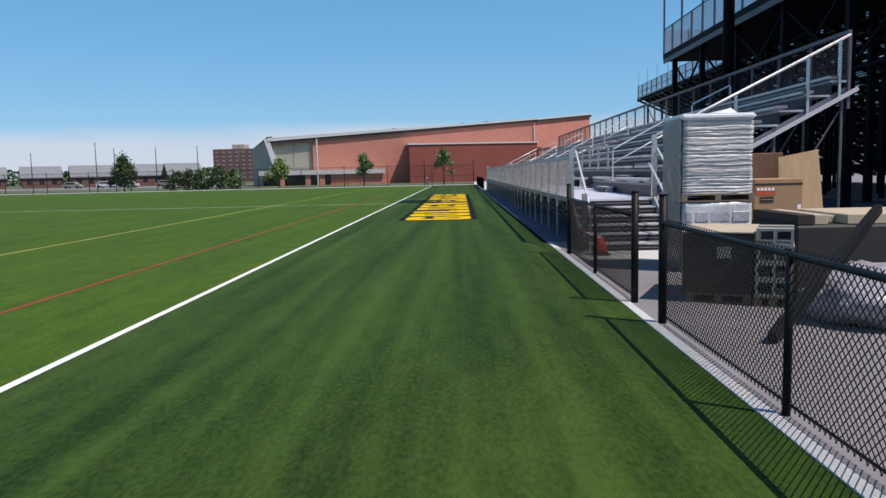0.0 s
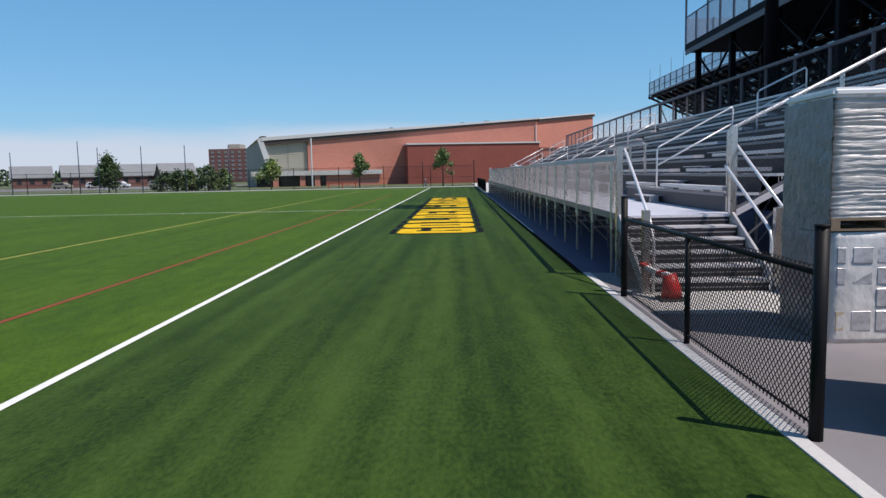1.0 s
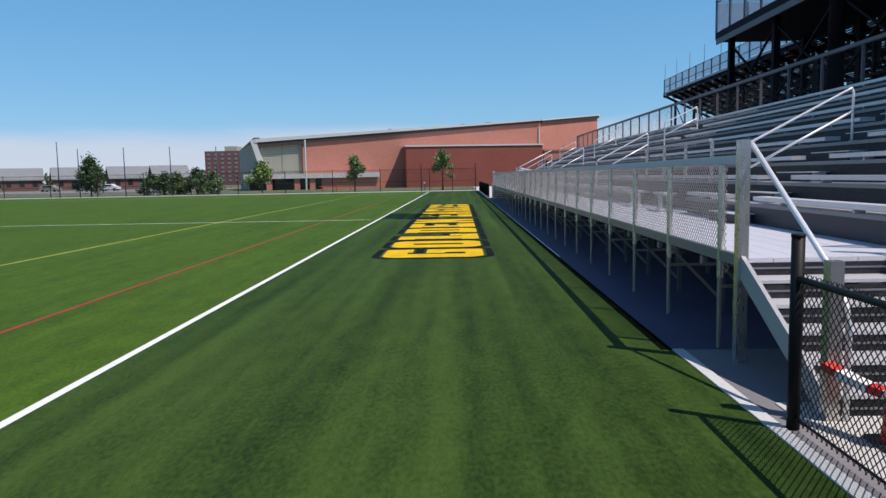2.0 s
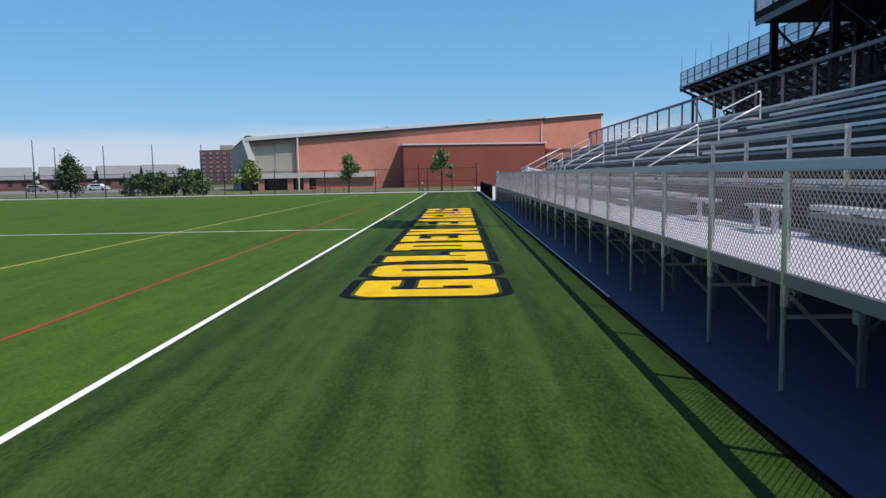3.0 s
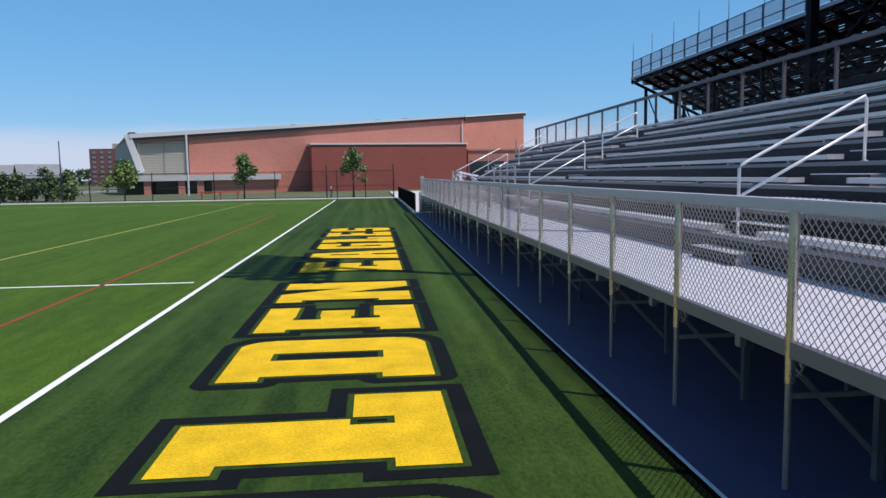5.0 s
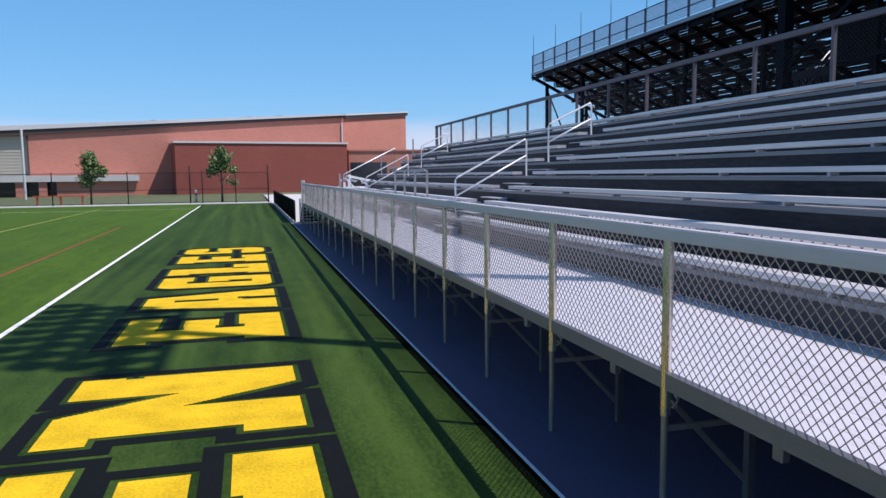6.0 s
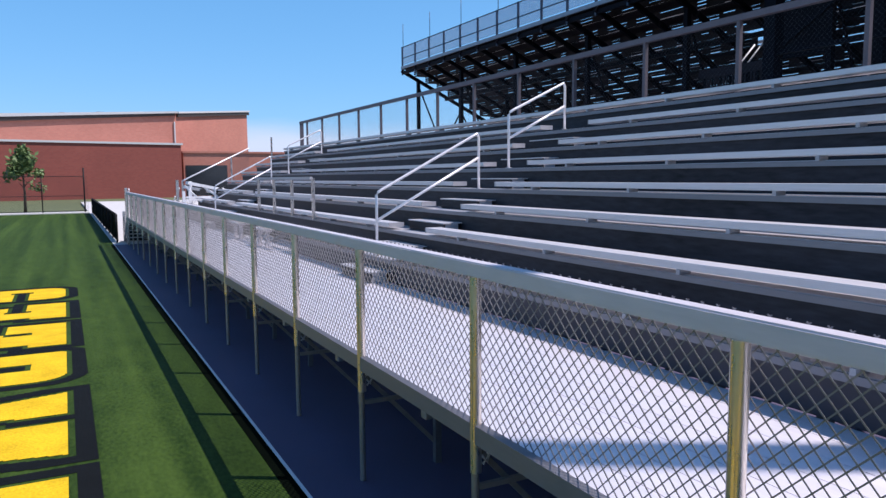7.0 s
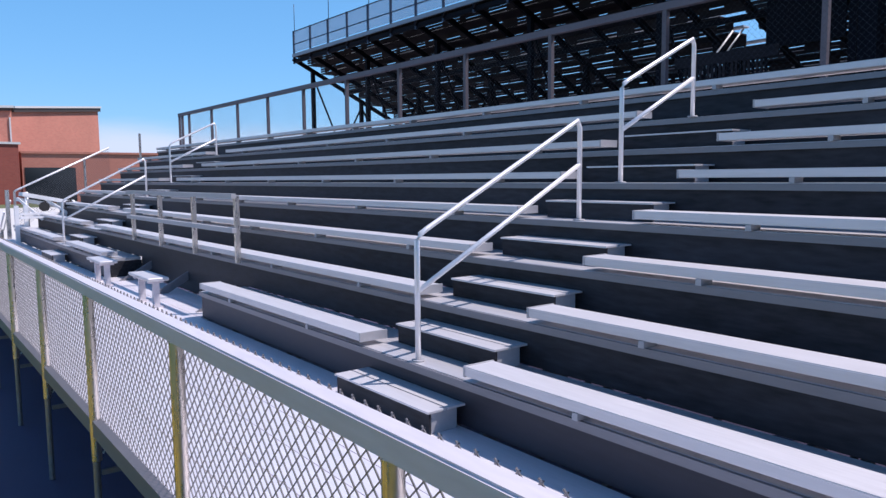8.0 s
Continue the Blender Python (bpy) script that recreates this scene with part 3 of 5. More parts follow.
# front guard
for k in range(K0, K1 + 1):
    y = BAY * k
    bm = bmesh.new()
    tube(bm, [(PX, y, 0.74), (PX, y, 0.742), (PX, y, 1.890), (PX, y, 1.893)], 0.034, 16)
    part("guard_post", bm, ALU_POST, bleacher)
    bm = bmesh.new()
    tube(bm, [(PX - 0.004, y, 0.0), (PX - 0.004, y, 0.002), (PX - 0.004, y, 0.918), (PX - 0.004, y, 0.92)], 0.024, 10)
    part("leg", bm, LEG_METAL, bleacher)
    bm = bmesh.new()
    tube(bm, [(PX + 0.034, y - 0.02, 0.79), (PX + 0.075, y - 0.025, 0.84), (PX + 0.05, y - 0.03, 0.88), (PX + 0.09, y - 0.02, 0.90)], 0.009, 6)
    tube(bm, [(PX + 0.034, y - 0.01, 0.84), (PX + 0.06, y - 0.03, 0.80), (PX + 0.085, y - 0.02, 0.86)], 0.008, 6)
    part("post_clamp", bm, ALU_TUBE, bleacher, "bright twisted wire tie")
bm = bmesh.new()
box(bm, PX - 0.042, PX + 0.042, YA - 0.55, YB + 0.05, 1.895, 1.98)
bmesh.ops.bevel(bm, geom=bm.edges[:], offset=0.008, segments=2, affect="EDGES")
part("top_rail", bm, ALU_RAIL, bleacher, "broad aluminium top rail")
panel = bmesh.new()
chain_link(panel, (0, 0, 0), (0, 1, 0), BAY, (DECK - 0.02, 0), (1.958, 0), pitch=BAY / 25, r=0.0025, tips=0.027)
panel = mesh_of("chain_panel", panel, GALV)
for k in range(K0, K1):
    ob = part("guard_mesh", panel, GALV, bleacher)
    ob.location = Vector((PX + 0.0475, BAY * k, 0)) - bleacher.location
    ob.matrix_parent_inverse = Matrix()
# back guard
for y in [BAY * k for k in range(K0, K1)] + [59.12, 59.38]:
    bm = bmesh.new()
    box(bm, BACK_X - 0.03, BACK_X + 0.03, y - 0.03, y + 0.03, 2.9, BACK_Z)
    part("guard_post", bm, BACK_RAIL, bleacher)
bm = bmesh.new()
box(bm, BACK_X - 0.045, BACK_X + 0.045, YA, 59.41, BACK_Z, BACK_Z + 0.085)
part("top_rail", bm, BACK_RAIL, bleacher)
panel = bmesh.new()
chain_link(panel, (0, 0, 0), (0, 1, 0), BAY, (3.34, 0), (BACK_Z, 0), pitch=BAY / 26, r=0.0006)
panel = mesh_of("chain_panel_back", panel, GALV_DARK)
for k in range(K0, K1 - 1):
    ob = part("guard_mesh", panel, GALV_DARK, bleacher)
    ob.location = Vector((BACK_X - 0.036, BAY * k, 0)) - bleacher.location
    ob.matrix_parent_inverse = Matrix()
# end guards: sloping rail, uprights, mesh, end stringer
for y, s in ((YA - 0.02, -1), (YB + 0.02, 1)):
    bm = bmesh.new()
    tip = BACK_X if s < 0 else 7.0
    tube(bm, [(4.45, y, 2.36), (4.55, y, 2.42), (tip, y, 2.36 + (tip - 4.45) * 0.497)], 0.032 if s < 0 else 0.026)
    part("end_rail", bm, ALU_TUBE, bleacher, "sloping aluminium end rail")
    for x, z0 in ((4.45, 0.98), (6.3, 1.9), (7.9, 2.8), (8.6, 3.1))[:4 if s < 0 else 3]:
        bm = bmesh.new()
        top = 2.36 + (x - 4.45) * 0.497
        box(bm, x - 0.028, x + 0.028, y - 0.028, y + 0.028, z0, top)
        part("guard_post", bm, ALU_POST, bleacher)
    bm = bmesh.new()
    chain_link(bm, (4.45, y + 0.034 * s, 0), (1, 0, 0), tip - 4.45, (1.30, 0.52), (2.40, 0.49), r=0.0020, tips=0.008)
    part("guard_mesh", bm, GALV_DARK, bleacher)
    bm = bmesh.new()
    bar(bm, (3.9, y + 0.05 * s, 0.62), (9.0, y + 0.05 * s, 3.34), 0.045, 0.09)
    part("end_stringer", bm, ALU_RAIL, bleacher)
# supporting frames
for k in range(K0, K1 + 1):
    y = BAY * k + 0.05
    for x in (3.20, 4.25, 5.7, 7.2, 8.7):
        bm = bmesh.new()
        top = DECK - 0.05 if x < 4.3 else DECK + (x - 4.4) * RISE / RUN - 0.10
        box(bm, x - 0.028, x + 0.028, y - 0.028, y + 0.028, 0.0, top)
        part("leg", bm, LEG_SHADED, bleacher)
    bm = bmesh.new()
    bar(bm, (2.56, y, 0.89), (4.3, y, 0.89), 0.04, 0.09)
    bar(bm, (4.2, y, 0.79), (8.8, y, 0.79 + 4.6 * RISE / RUN), 0.04, 0.11)
    part("stringer", bm, ALU_DARK, bleacher)
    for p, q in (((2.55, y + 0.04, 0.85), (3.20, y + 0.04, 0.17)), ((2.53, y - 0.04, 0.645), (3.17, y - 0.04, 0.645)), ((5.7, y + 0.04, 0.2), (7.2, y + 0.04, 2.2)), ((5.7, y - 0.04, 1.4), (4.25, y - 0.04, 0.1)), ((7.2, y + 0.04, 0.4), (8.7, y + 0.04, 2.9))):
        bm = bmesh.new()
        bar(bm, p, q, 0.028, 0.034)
        part("brace", bm, LEG_SHADED if p[0] > 2.8 else LEG_METAL, bleacher)
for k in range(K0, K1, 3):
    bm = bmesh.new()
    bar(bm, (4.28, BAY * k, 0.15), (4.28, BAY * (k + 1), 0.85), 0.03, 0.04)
    part("brace", bm, LEG_SHADED, bleacher)
for k in range(K0, K1):
    slab("cable_box", (2.60, 2.66, BAY * k + 0.87, BAY * k + 0.95, 0.77, 0.87), GALV_FAR, bleacher, "small grey box under the walkway", bevel=0.008)


def end_stair(yt, s):
    """A stair from the walkway's end down to the ground; s is the way in which it runs."""
    st = thing("bleacher_stair", (3.5, yt, 0), "aluminium stair with tube handrails at the bleacher's end", "stair")
    for i in range(1, 6):
        y, z = yt + s * 0.33 * (i - 0.5), DECK - i * DECK / 6
        slab("stair_tread", (2.53, 4.30, y - 0.17, y + 0.17, z - 0.03, z), ALU_SEAT, st)
    for i in range(1, 7):
        y, z = yt + s * 0.33 * (i - 1), DECK - i * DECK / 6
        slab("riser_strip", (2.56, 4.27, y + s * 0.010 - 0.004, y + s * 0.010 + 0.004, z + 0.060, z + 0.078), ALU_DARK, st)
        slab("stair_riser", (2.54, 4.29, y - 0.008, y + 0.008, z + 0.003, z + DECK / 6 - 0.045), ALU_RISER, st)
    for x in (2.50, 4.33):
        bm = bmesh.new()
        bar(bm, (x, yt, DECK - 0.06), (x, yt + s * 1.72, 0.06), 0.04, 0.20)
        part("stair_stringer", bm, ALU, st)
        bm = bmesh.new()
        box(bm, x - 0.05, x + 0.05, yt - 0.05, yt + 0.05, 0, 2.12 if x < 3 else 2.40)
        part("stair_post", bm, ALU_POST, st)
        bm = bmesh.new()
        box(bm, x - 0.05, x + 0.05, yt + s * 1.72 - 0.05, yt + s * 1.72 + 0.05, 0, 1.18)
        part("stair_post", bm, ALU_POST, st)
        if x > 3:
            bm = bmesh.new()
            tube(bm, [(x + 0.07, yt - s * 0.03, 2.10), (x + 0.07, yt + s * 1.70, 1.18)], 0.024)
            part("stair_rail", bm, ALU_TUBE, st, "bright tube rail")
        bm = bmesh.new()
        xi = x + 0.10 if x < 3 else x - 0.10
        tube(bm, [(xi, yt - s * 0.05, 2.08 if x < 3 else 1.78), (xi, yt + s * 1.52, 1.06 if x < 3 else 0.98), (xi, yt + s * 1.72, 0.86), (xi, yt + s * 1.76, 0.70), (xi, yt + s * 1.76, 0.0)], 0.024)
        part("stair_rail", bm, ALU_TUBE, st, "bright tube rail")
    return st


end_stair(YA - 0.55, -1)
end_stair(YB + 0.55, 1)

ramp = thing("folded_ramp", (5.1, 59.7, 1.5), "folded white aluminium ramp lying on the far rows", "ramp")
for i, (p, q, w) in enumerate((((4.5, 59.6, 2.30), (6.0, 59.8, 1.98), 0.35), ((4.45, 59.9, 2.15), (5.9, 60.0, 1.85), 0.30), ((4.5, 59.4, 1.75), (5.8, 59.5, 1.70), 0.25))):
    bm = bmesh.new()
    bar(bm, p, q, w, 0.10)
    part("ramp_panel", bm, WHITE_PLASTIC, ramp)
for x, y in ((4.6, 59.5), (4.7, 59.95), (5.8, 59.6), (5.85, 59.95)):
    bm = bmesh.new()
    tube(bm, [(x, y, 1.3 if x < 5 else 1.6), (x, y, 2.35 if x < 5 else 2.1)], 0.03)
    part("ramp_leg", bm, WHITE_PLASTIC, ramp)

for p, q in (((4.35, 58.85, 1.78), (5.25, 59.0, 1.78)), ((4.35, 58.85, 1.68), (5.25, 59.0, 1.68)), ((4.36, 59.25, 2.2), (4.9, 58.95, 1.6)), ((5.1, 59.7, 2.15), (5.7, 59.2, 1.65))):
    bm = bmesh.new()
    bar(bm, p, q, 0.05, 0.06)
    part("ramp_rail", bm, WHITE_PLASTIC, ramp)
for x, y, z in ((5.0, 59.25, 1.95), (5.62, 59.2, 1.98)):
    bm = bmesh.new()
    tube(bm, [(x, y - 0.04, z), (x, y + 0.04, z)], 0.13, 14)
    part("ramp_wheel", bm, RUBBER, ramp, "black rubber wheel")
for x in (4.30, 4.52):
    bm = bmesh.new()
    box(bm, x - 0.05, x + 0.05, 59.0, 59.1, 1.303 if x > 4.41 else 1.0, 2.0)
    part("ramp_leg", bm, WHITE_PLASTIC, ramp)

# ---- black chain-link fence ----
FX, FH = 2.165, 1.08
fence = thing("chain_link_fence", (FX, 0, 0), "black vinyl chain-link fence beside the turf, with a gap", "fence")


def fence_run(y0, y1, posts, thick_ends=True, parent=fence):
    for y in posts:
        thick = thick_ends and (y in (y0, y1))
        bm = bmesh.new()
        tube(bm, [(FX, y, 0), (FX, y, 1.37 if thick else FH + 0.02)], 0.045 if thick else 0.028, 10)
        if thick:
            tube(bm, [(FX, y, 1.37), (FX, y, 1.39)], 0.048, 10)
        part("fence_post", bm, BLACK_VINYL, parent)
    for z, r in ((FH, 0.024), (0.09, 0.010)):
        bm = bmesh.new()
        tube(bm, [(FX, y0, z), (FX, y1, z)], r, 8)
        part("fence_rail", bm, BLACK_VINYL, parent)
    bm = bmesh.new()
    chain_link(bm, (FX + 0.03, y0, 0), (0, 1, 0), y1 - y0, (0.03, 0), (FH + 0.03, 0), pitch=0.066, r=0.0028, tips=0.006)
    part("fence_mesh", bm, BLACK_VINYL, parent)


fence_run(-16.1, 1.83, (-16.1, -13.1, -10.1, -7.13, -4.15, -1.16, 1.83))
fence_run(3.08, 8.54, (3.08, 5.74, 8.54))
far_fence = thing("screened_fence", (FX, 75, 0), "low black fence with dark windscreen along the turf", "fence")
fence_run(61.9, 89.6, tuple(61.9 + 2.77 * i for i in range(11)), False, far_fence)
slab("windscreen", (FX + 0.045, FX + 0.052, 61.9, 89.6, 0.06, FH), BLACK_VINYL, far_fence, "black windscreen cloth")

# ---- cone and tape ----
cone = thing("traffic_cone", (2.71, 8.15, 0), "red traffic cone standing on pale concrete", "cone")
bm = bmesh.new()
box(bm, 2.53, 2.89, 7.97, 8.33, 0.011, 0.04)
bmesh.ops.bevel(bm, geom=bm.edges[:], offset=0.01, segments=1, affect="EDGES")
part("cone_base", bm, RUBBER, cone, "dark rubber base")
bm = bmesh.new()
tube(bm, [(2.71, 8.15, 0.04), (2.70, 8.15, 0.20), (2.67, 8.15, 0.35)], 0.145, 16, r1=0.09)
part("cone_body", bm, CONE_RED, cone)
tape = thing("barrier_tape", (2.55, 8.5, 0.40), "red and white barrier tape tied to the stair", "tape")
for i in range(5):
    bm = bmesh.new()
    a, b2 = i / 5, (i + 1) / 5
    p, q = Vector((2.44, 8.66, 0.43)), Vector((2.68, 8.12, 0.345))
    dip = lambda s: p.lerp(q, s) - Vector((0, 0, 0.10 * s * (1 - s)))
    bar(bm, dip(a), dip(b2), 0.10, 0.055)
    part("tape_piece", bm, CONE_RED if i in (0, 3) else TAPE_WHITE, tape)


# ---- building material beside the fence ----
def pallet(x0, x1, y0, y1, z, group="pallets"):
    p = thing("pallet", ((x0 + x1) / 2, (y0 + y1) / 2, z), "weathered wooden pallet under a load", "pallet", group)
    for i in range(6):
        y = y0 + (y1 - y0 - 0.1) * i / 5
        slab("deck_board", (x0, x1, y, y + 0.1, z + 0.10, z + 0.122), WOOD, p)
    for i in range(3):
        x = x0 + (x1 - x0 - 0.09) * i / 2
        slab("stringer", (x, x + 0.09, y0, y1, z + 0.02, z + 0.099), WOOD, p)
    for i in range(3):
        y = y0 + (y1 - y0 - 0.1) * i / 2
        slab("bottom_board", (x0, x1, y, y + 0.1, z, z + 0.019), WOOD, p)
    return p


def wrapped_load(x0, x1, y0, y1, z0, z1, layers, material, label, rough, cover=None):
    ob = thing("wrapped_load", ((x0 + x1) / 2, (y0 + y1) / 2, z0), label, "wrapped load", "wrapped loads")
    rnd = random.Random(int(z0 * 100) + 5)
    bm = bmesh.new()
    n = layers * 3 + 1
    prof = []
    for i in range(n):
        z = z0 + (z1 - z0) * i / (n - 1)
        deep = rnd.uniform(0.012, 0.030) if rnd.random() < 0.34 else rnd.uniform(-0.004, 0.005)
        edge = 0 < i < n - 1
        ring = []
        for side, ((ax, ay), (bx, by)) in enumerate((((x0, y0), (x1, y0)), ((x1, y0), (x1, y1)), ((x1, y1), (x0, y1)), ((x0, y1), (x0, y0)))):
            for k in range(14):
                t = k / 14
                w = 0.5 + 0.8 * noise.noise(Vector((side * 7 + t * 3.0, i * 0.9, z0)))
                o = -deep * max(0.0, w) * rough + rnd.uniform(-0.004, 0.004) * rough - (0.02 if k == 0 else 0)
                o += 0.012 * rough * noise.noise(Vector((side * 5 + t * 2.0, z * 2.5, 3.0)))
                nx, ny = by - ay, ax - bx
                ln = math.hypot(nx, ny)
                dz = 0.024 * noise.noise(Vector((side * 9 + t * 2.2, z * 6.0, 8.0))) * rough if edge else 0.0
                ring.append(bm.verts.new((ax + (bx - ax) * t + nx / ln * o, ay + (by - ay) * t + ny / ln * o, z + dz)))
        prof.append(ring)
    m2 = len(prof[0])
    for a, b2 in zip(prof, prof[1:]):
        for k in range(m2):
            bm.faces.new((a[k], a[(k + 1) % m2], b2[(k + 1) % m2], b2[k])).smooth = True
    bm.faces.new(prof[0][::-1])
    bm.faces.new(prof[-1])
    part("wrap_body", bm, material, ob)
    if cover:
        bm = bmesh.new()
        box(bm, x0 - 0.04, x1 + 0.02, y0 - 0.03, y1 + 0.02, z1 - 0.045, z1 + 0.05)
        bmesh.ops.bevel(bm, geom=bm.edges[:], offset=0.03, segments=3, affect="EDGES")
        quads(bm, [(x0 + 0.5, y0 + 0.1, z1 + 0.05), (x1 - 0.25, y0 + 0.05, z1 + 0.05), (x1 - 0.28, y1 - 0.1, z1 + 0.12), (x0 + 0.6, y1 - 0.1, z1 + 0.10), (x1 - 0.3, y0 + 0.2, z1 + 0.14)], ((0, 1, 4), (1, 2, 4), (2, 3, 4), (3, 0, 4)))
        part("top_sheet", bm, cover, ob, "white plastic top sheet")
    return ob


pallet(3.60, 4.54, 5.74, 6.54, 0.0)
lower = wrapped_load(3.52, 4.62, 5.63, 6.64, 0.0, 1.10, 6, WRAP_CLEAR, "pallet load in clear stretch wrap beside the fence", 0.6)
pallet(3.50, 4.64, 5.62, 6.65, 1.115)
tall = wrapped_load(3.52, 4.62, 5.63, 6.64, 1.238, 2.44, 33, WRAP, "tall stack of flat goods in white stretch wrap on a pallet", 1.35, WHITE_PLASTIC)
rnd = random.Random(21)
for load, za, zb in ((tall, 1.10, 2.40), (lower, 0.02, 1.09)):
    film = bmesh.new()
    rows = [[film.verts.new((3.487 + rnd.uniform(-0.012, 0.006), 5.62 + 1.03 * j / 8, za + (zb - za) * i / 16 + rnd.uniform(-0.01, 0.01))) for j in range(9)] for i in range(17)]
    for i in range(16):
        for j in range(8):
            film.faces.new((rows[i][j], rows[i + 1][j], rows[i + 1][j + 1], rows[i][j + 1])).smooth = True
    part("side_film", film, WRAP_DARK, load, "dark grey film side")

rnd = random.Random(33)
for i, (za, zb) in enumerate(((0.79, 0.96), (0.58, 0.76), (0.36, 0.55), (0.12, 0.33))):
    for j, (xa, xb) in enumerate(((3.57, 3.67), (3.72, 3.93), (3.96, 4.27), (4.30, 4.57))):
        if rnd.random() < 0.35:
            continue
        y = 5.620 + rnd.uniform(0.0, 0.008)
        slab("packed_box", (xa, xb, y, y + 0.05, za, zb), SANDSTONE if (i == 3 and j == 0) else PACKED, lower, "grey packed goods under clear wrap" if i + j == 0 else "", bevel=0.012)


def carton(x0, x1, y0, y1, z0, z1):
    ob = thing("cardboard_box", ((x0 + x1) / 2, (y0 + y1) / 2, z0), "large brown cardboard carton with red and black print", "box")
    slab("carton_body", (x0, x1, y0, y1, z0, z1), CARD, ob, bevel=0.008)
    zc = z0 + (z1 - z0) * 0.55
    slab("print_red", (x0 + 0.02, x0 + 0.34, y0 - 0.004, y0 - 0.001, zc + 0.07, zc + 0.21), CARD_RED, ob, "red printed band")
    for k in range(5):
        slab("print_bar", (x0 + 0.035 + 0.06 * k, x0 + 0.08 + 0.06 * k, y0 - 0.008, y0 - 0.005, zc + 0.145, zc + 0.195), TAPE_WHITE, ob, "pale printed bar")
    slab("print_bar", (x0 + 0.09, x0 + 0.31, y0 - 0.008, y0 - 0.005, zc - 0.045, zc + 0.045), CARD_DARK, ob, "dark printed bar")
    slab("print_bar", (x0 + 0.10, x0 + 0.30, y0 - 0.011, y0 - 0.0085, zc - 0.005, zc + 0.008), CARD, ob)
    slab("print_mark", (x1 - 0.08, x1 - 0.02, y0 - 0.004, y0 - 0.001, zc - 0.16, zc - 0.09), TAPE_WHITE, ob, "white sticker")
    for z in (z1 - 0.10, z0 + 0.07):
        slab("strap", (x0 - 0.002, x1 + 0.002, y0 - 0.005, y0 - 0.001, z, z + 0.03), CARD_DARK, ob)


pallet(4.80, 5.75, 6.1, 7.1, 0.0)
slab_ob = slab("cardboard_tray", (4.82, 5.72, 6.12, 7.08, 0.122, 0.69), CARD, bevel=0.01)
tagged(slab_ob, "plain brown cardboard tray under a carton", "box")
carton(4.84, 5.62, 6.14, 7.05, 0.695, 1.44)
ply = tagged(part("plywood_sheet", bmesh.new(), PLYWOOD), "worn plywood sheet leaning upright behind cartons", "plywood")
bm = bmesh.new()
quads(bm, [(5.80, 7.32, 0.0), (6.60, 7.24, 0.0), (6.60, 7.27, 0.0), (5.80, 7.35, 0.0), (5.80, 7.50, 1.80), (6.48, 7.44, 1.93), (6.48, 7.47, 1.93), (5.80, 7.53, 1.80)], BOX_F)
bmesh.ops.recalc_face_normals(bm, faces=bm.faces)
bm.to_mesh(ply.data)
bm.free()
crate = slab("crate", (5.18, 5.97, 7.7, 8.4, 0.0, 1.89), BROWN_BOARD, bevel=0.01)
tagged(crate, "tall dark brown crate on asphalt", "crate")

base_pallets = [pallet(2.72, 3.47, 3.0, 4.22, 0.0), pallet(3.50, 3.93, 2.93, 3.57, 0.0)]
dark_load = thing("wrapped_load", (3.7, 3.6, 0.122), "shaded dark brown boxed pallet load with a pale tan top sheet", "wrapped load", "wrapped loads")
# brown box whose shaded face is put into a near-black body colour
slab("box_body", (2.68, 3.49, 2.98, 4.24, 0.123, 0.86), CARD_DARK, dark_load, bevel=0.012)
slab("top_sheet", (2.665, 3.505, 2.965, 4.255, 0.862, 0.885), SANDSTONE, dark_load, "pale tan top sheet", bevel=0.008)
slab("load_label", (3.08, 3.24, 2.972, 2.978, 0.56, 0.70), CONCRETE_BLOCK, dark_load, "pale blank label")
blocks = thing("block_stack", (4.2, 3.5, 0.122), "stack of grey hollow concrete blocks on a pallet", "concrete blocks")
bmk = bmesh.new()
for a in ((0, 0.40, 0, 0.03), (0, 0.40, 0.17, 0.20), (0, 0.03, 0.031, 0.169), (0.185, 0.215, 0.031, 0.169), (0.37, 0.40, 0.031, 0.169)):
    box(bmk, a[0], a[1], 0, 0.19, a[2], a[3])
block_me = mesh_of("block", bmk, CONCRETE_BLOCK)
rnd = random.Random(4)
for layer in range(4):
    for i in range(1):
        for j in range(3):
            if layer == 3 and (i + j) % 3 == 1:
                continue
            ob = part("block", block_me, CONCRETE_BLOCK, blocks)
            ob.matrix_parent_inverse = Matrix()
            ob.location = Vector((3.52 + 0.44 * i + rnd.uniform(-0.01, 0.01), 2.92 + 0.215 * j, 0.123 + 0.202 * layer)) - blocks.location
# box, blocks and their pallets stand askew to the fence
turn = Matrix.Translation((0.06, 0.07, 0)) @ Matrix.Translation((2.68, 2.98, 0)) @ Matrix.Rotation(radians(-24), 4, "Z") @ Matrix.Translation((-2.68, -2.98, 0))
for ob in base_pallets + [dark_load, blocks]:
    ob.matrix_world = turn @ Matrix.Translation(ob.location)
slabs = thing("paver_stack", (5.3, 3.6, 0), "pallet of paving slabs with sides darkened as in shade and pale top slabs", "pavers")
# the stack's shaded sides are given as a black body and one dark slab
slab("shaded_body", (4.10, 6.0, 3.0, 4.4, 0.0, 0.925), RUBBER, slabs, "stack body darkened as in shade", bevel=0.03)
for i, (x0, x1, y0, y1, z1) in enumerate(((4.12, 4.32, 3.02, 4.38, 1.055), (4.335, 4.50, 3.04, 4.38, 1.05), (4.51, 4.71, 3.30, 4.38, 1.02), (4.72, 5.98, 3.02, 4.38, 1.05))):
    slab("paver", (x0, x1, y0, y1, 0.928, z1), CARD_DARK if i == 0 else SANDSTONE, slabs, "slab darkened as in shade" if i == 0 else "pale tan slab", bevel=0.008)
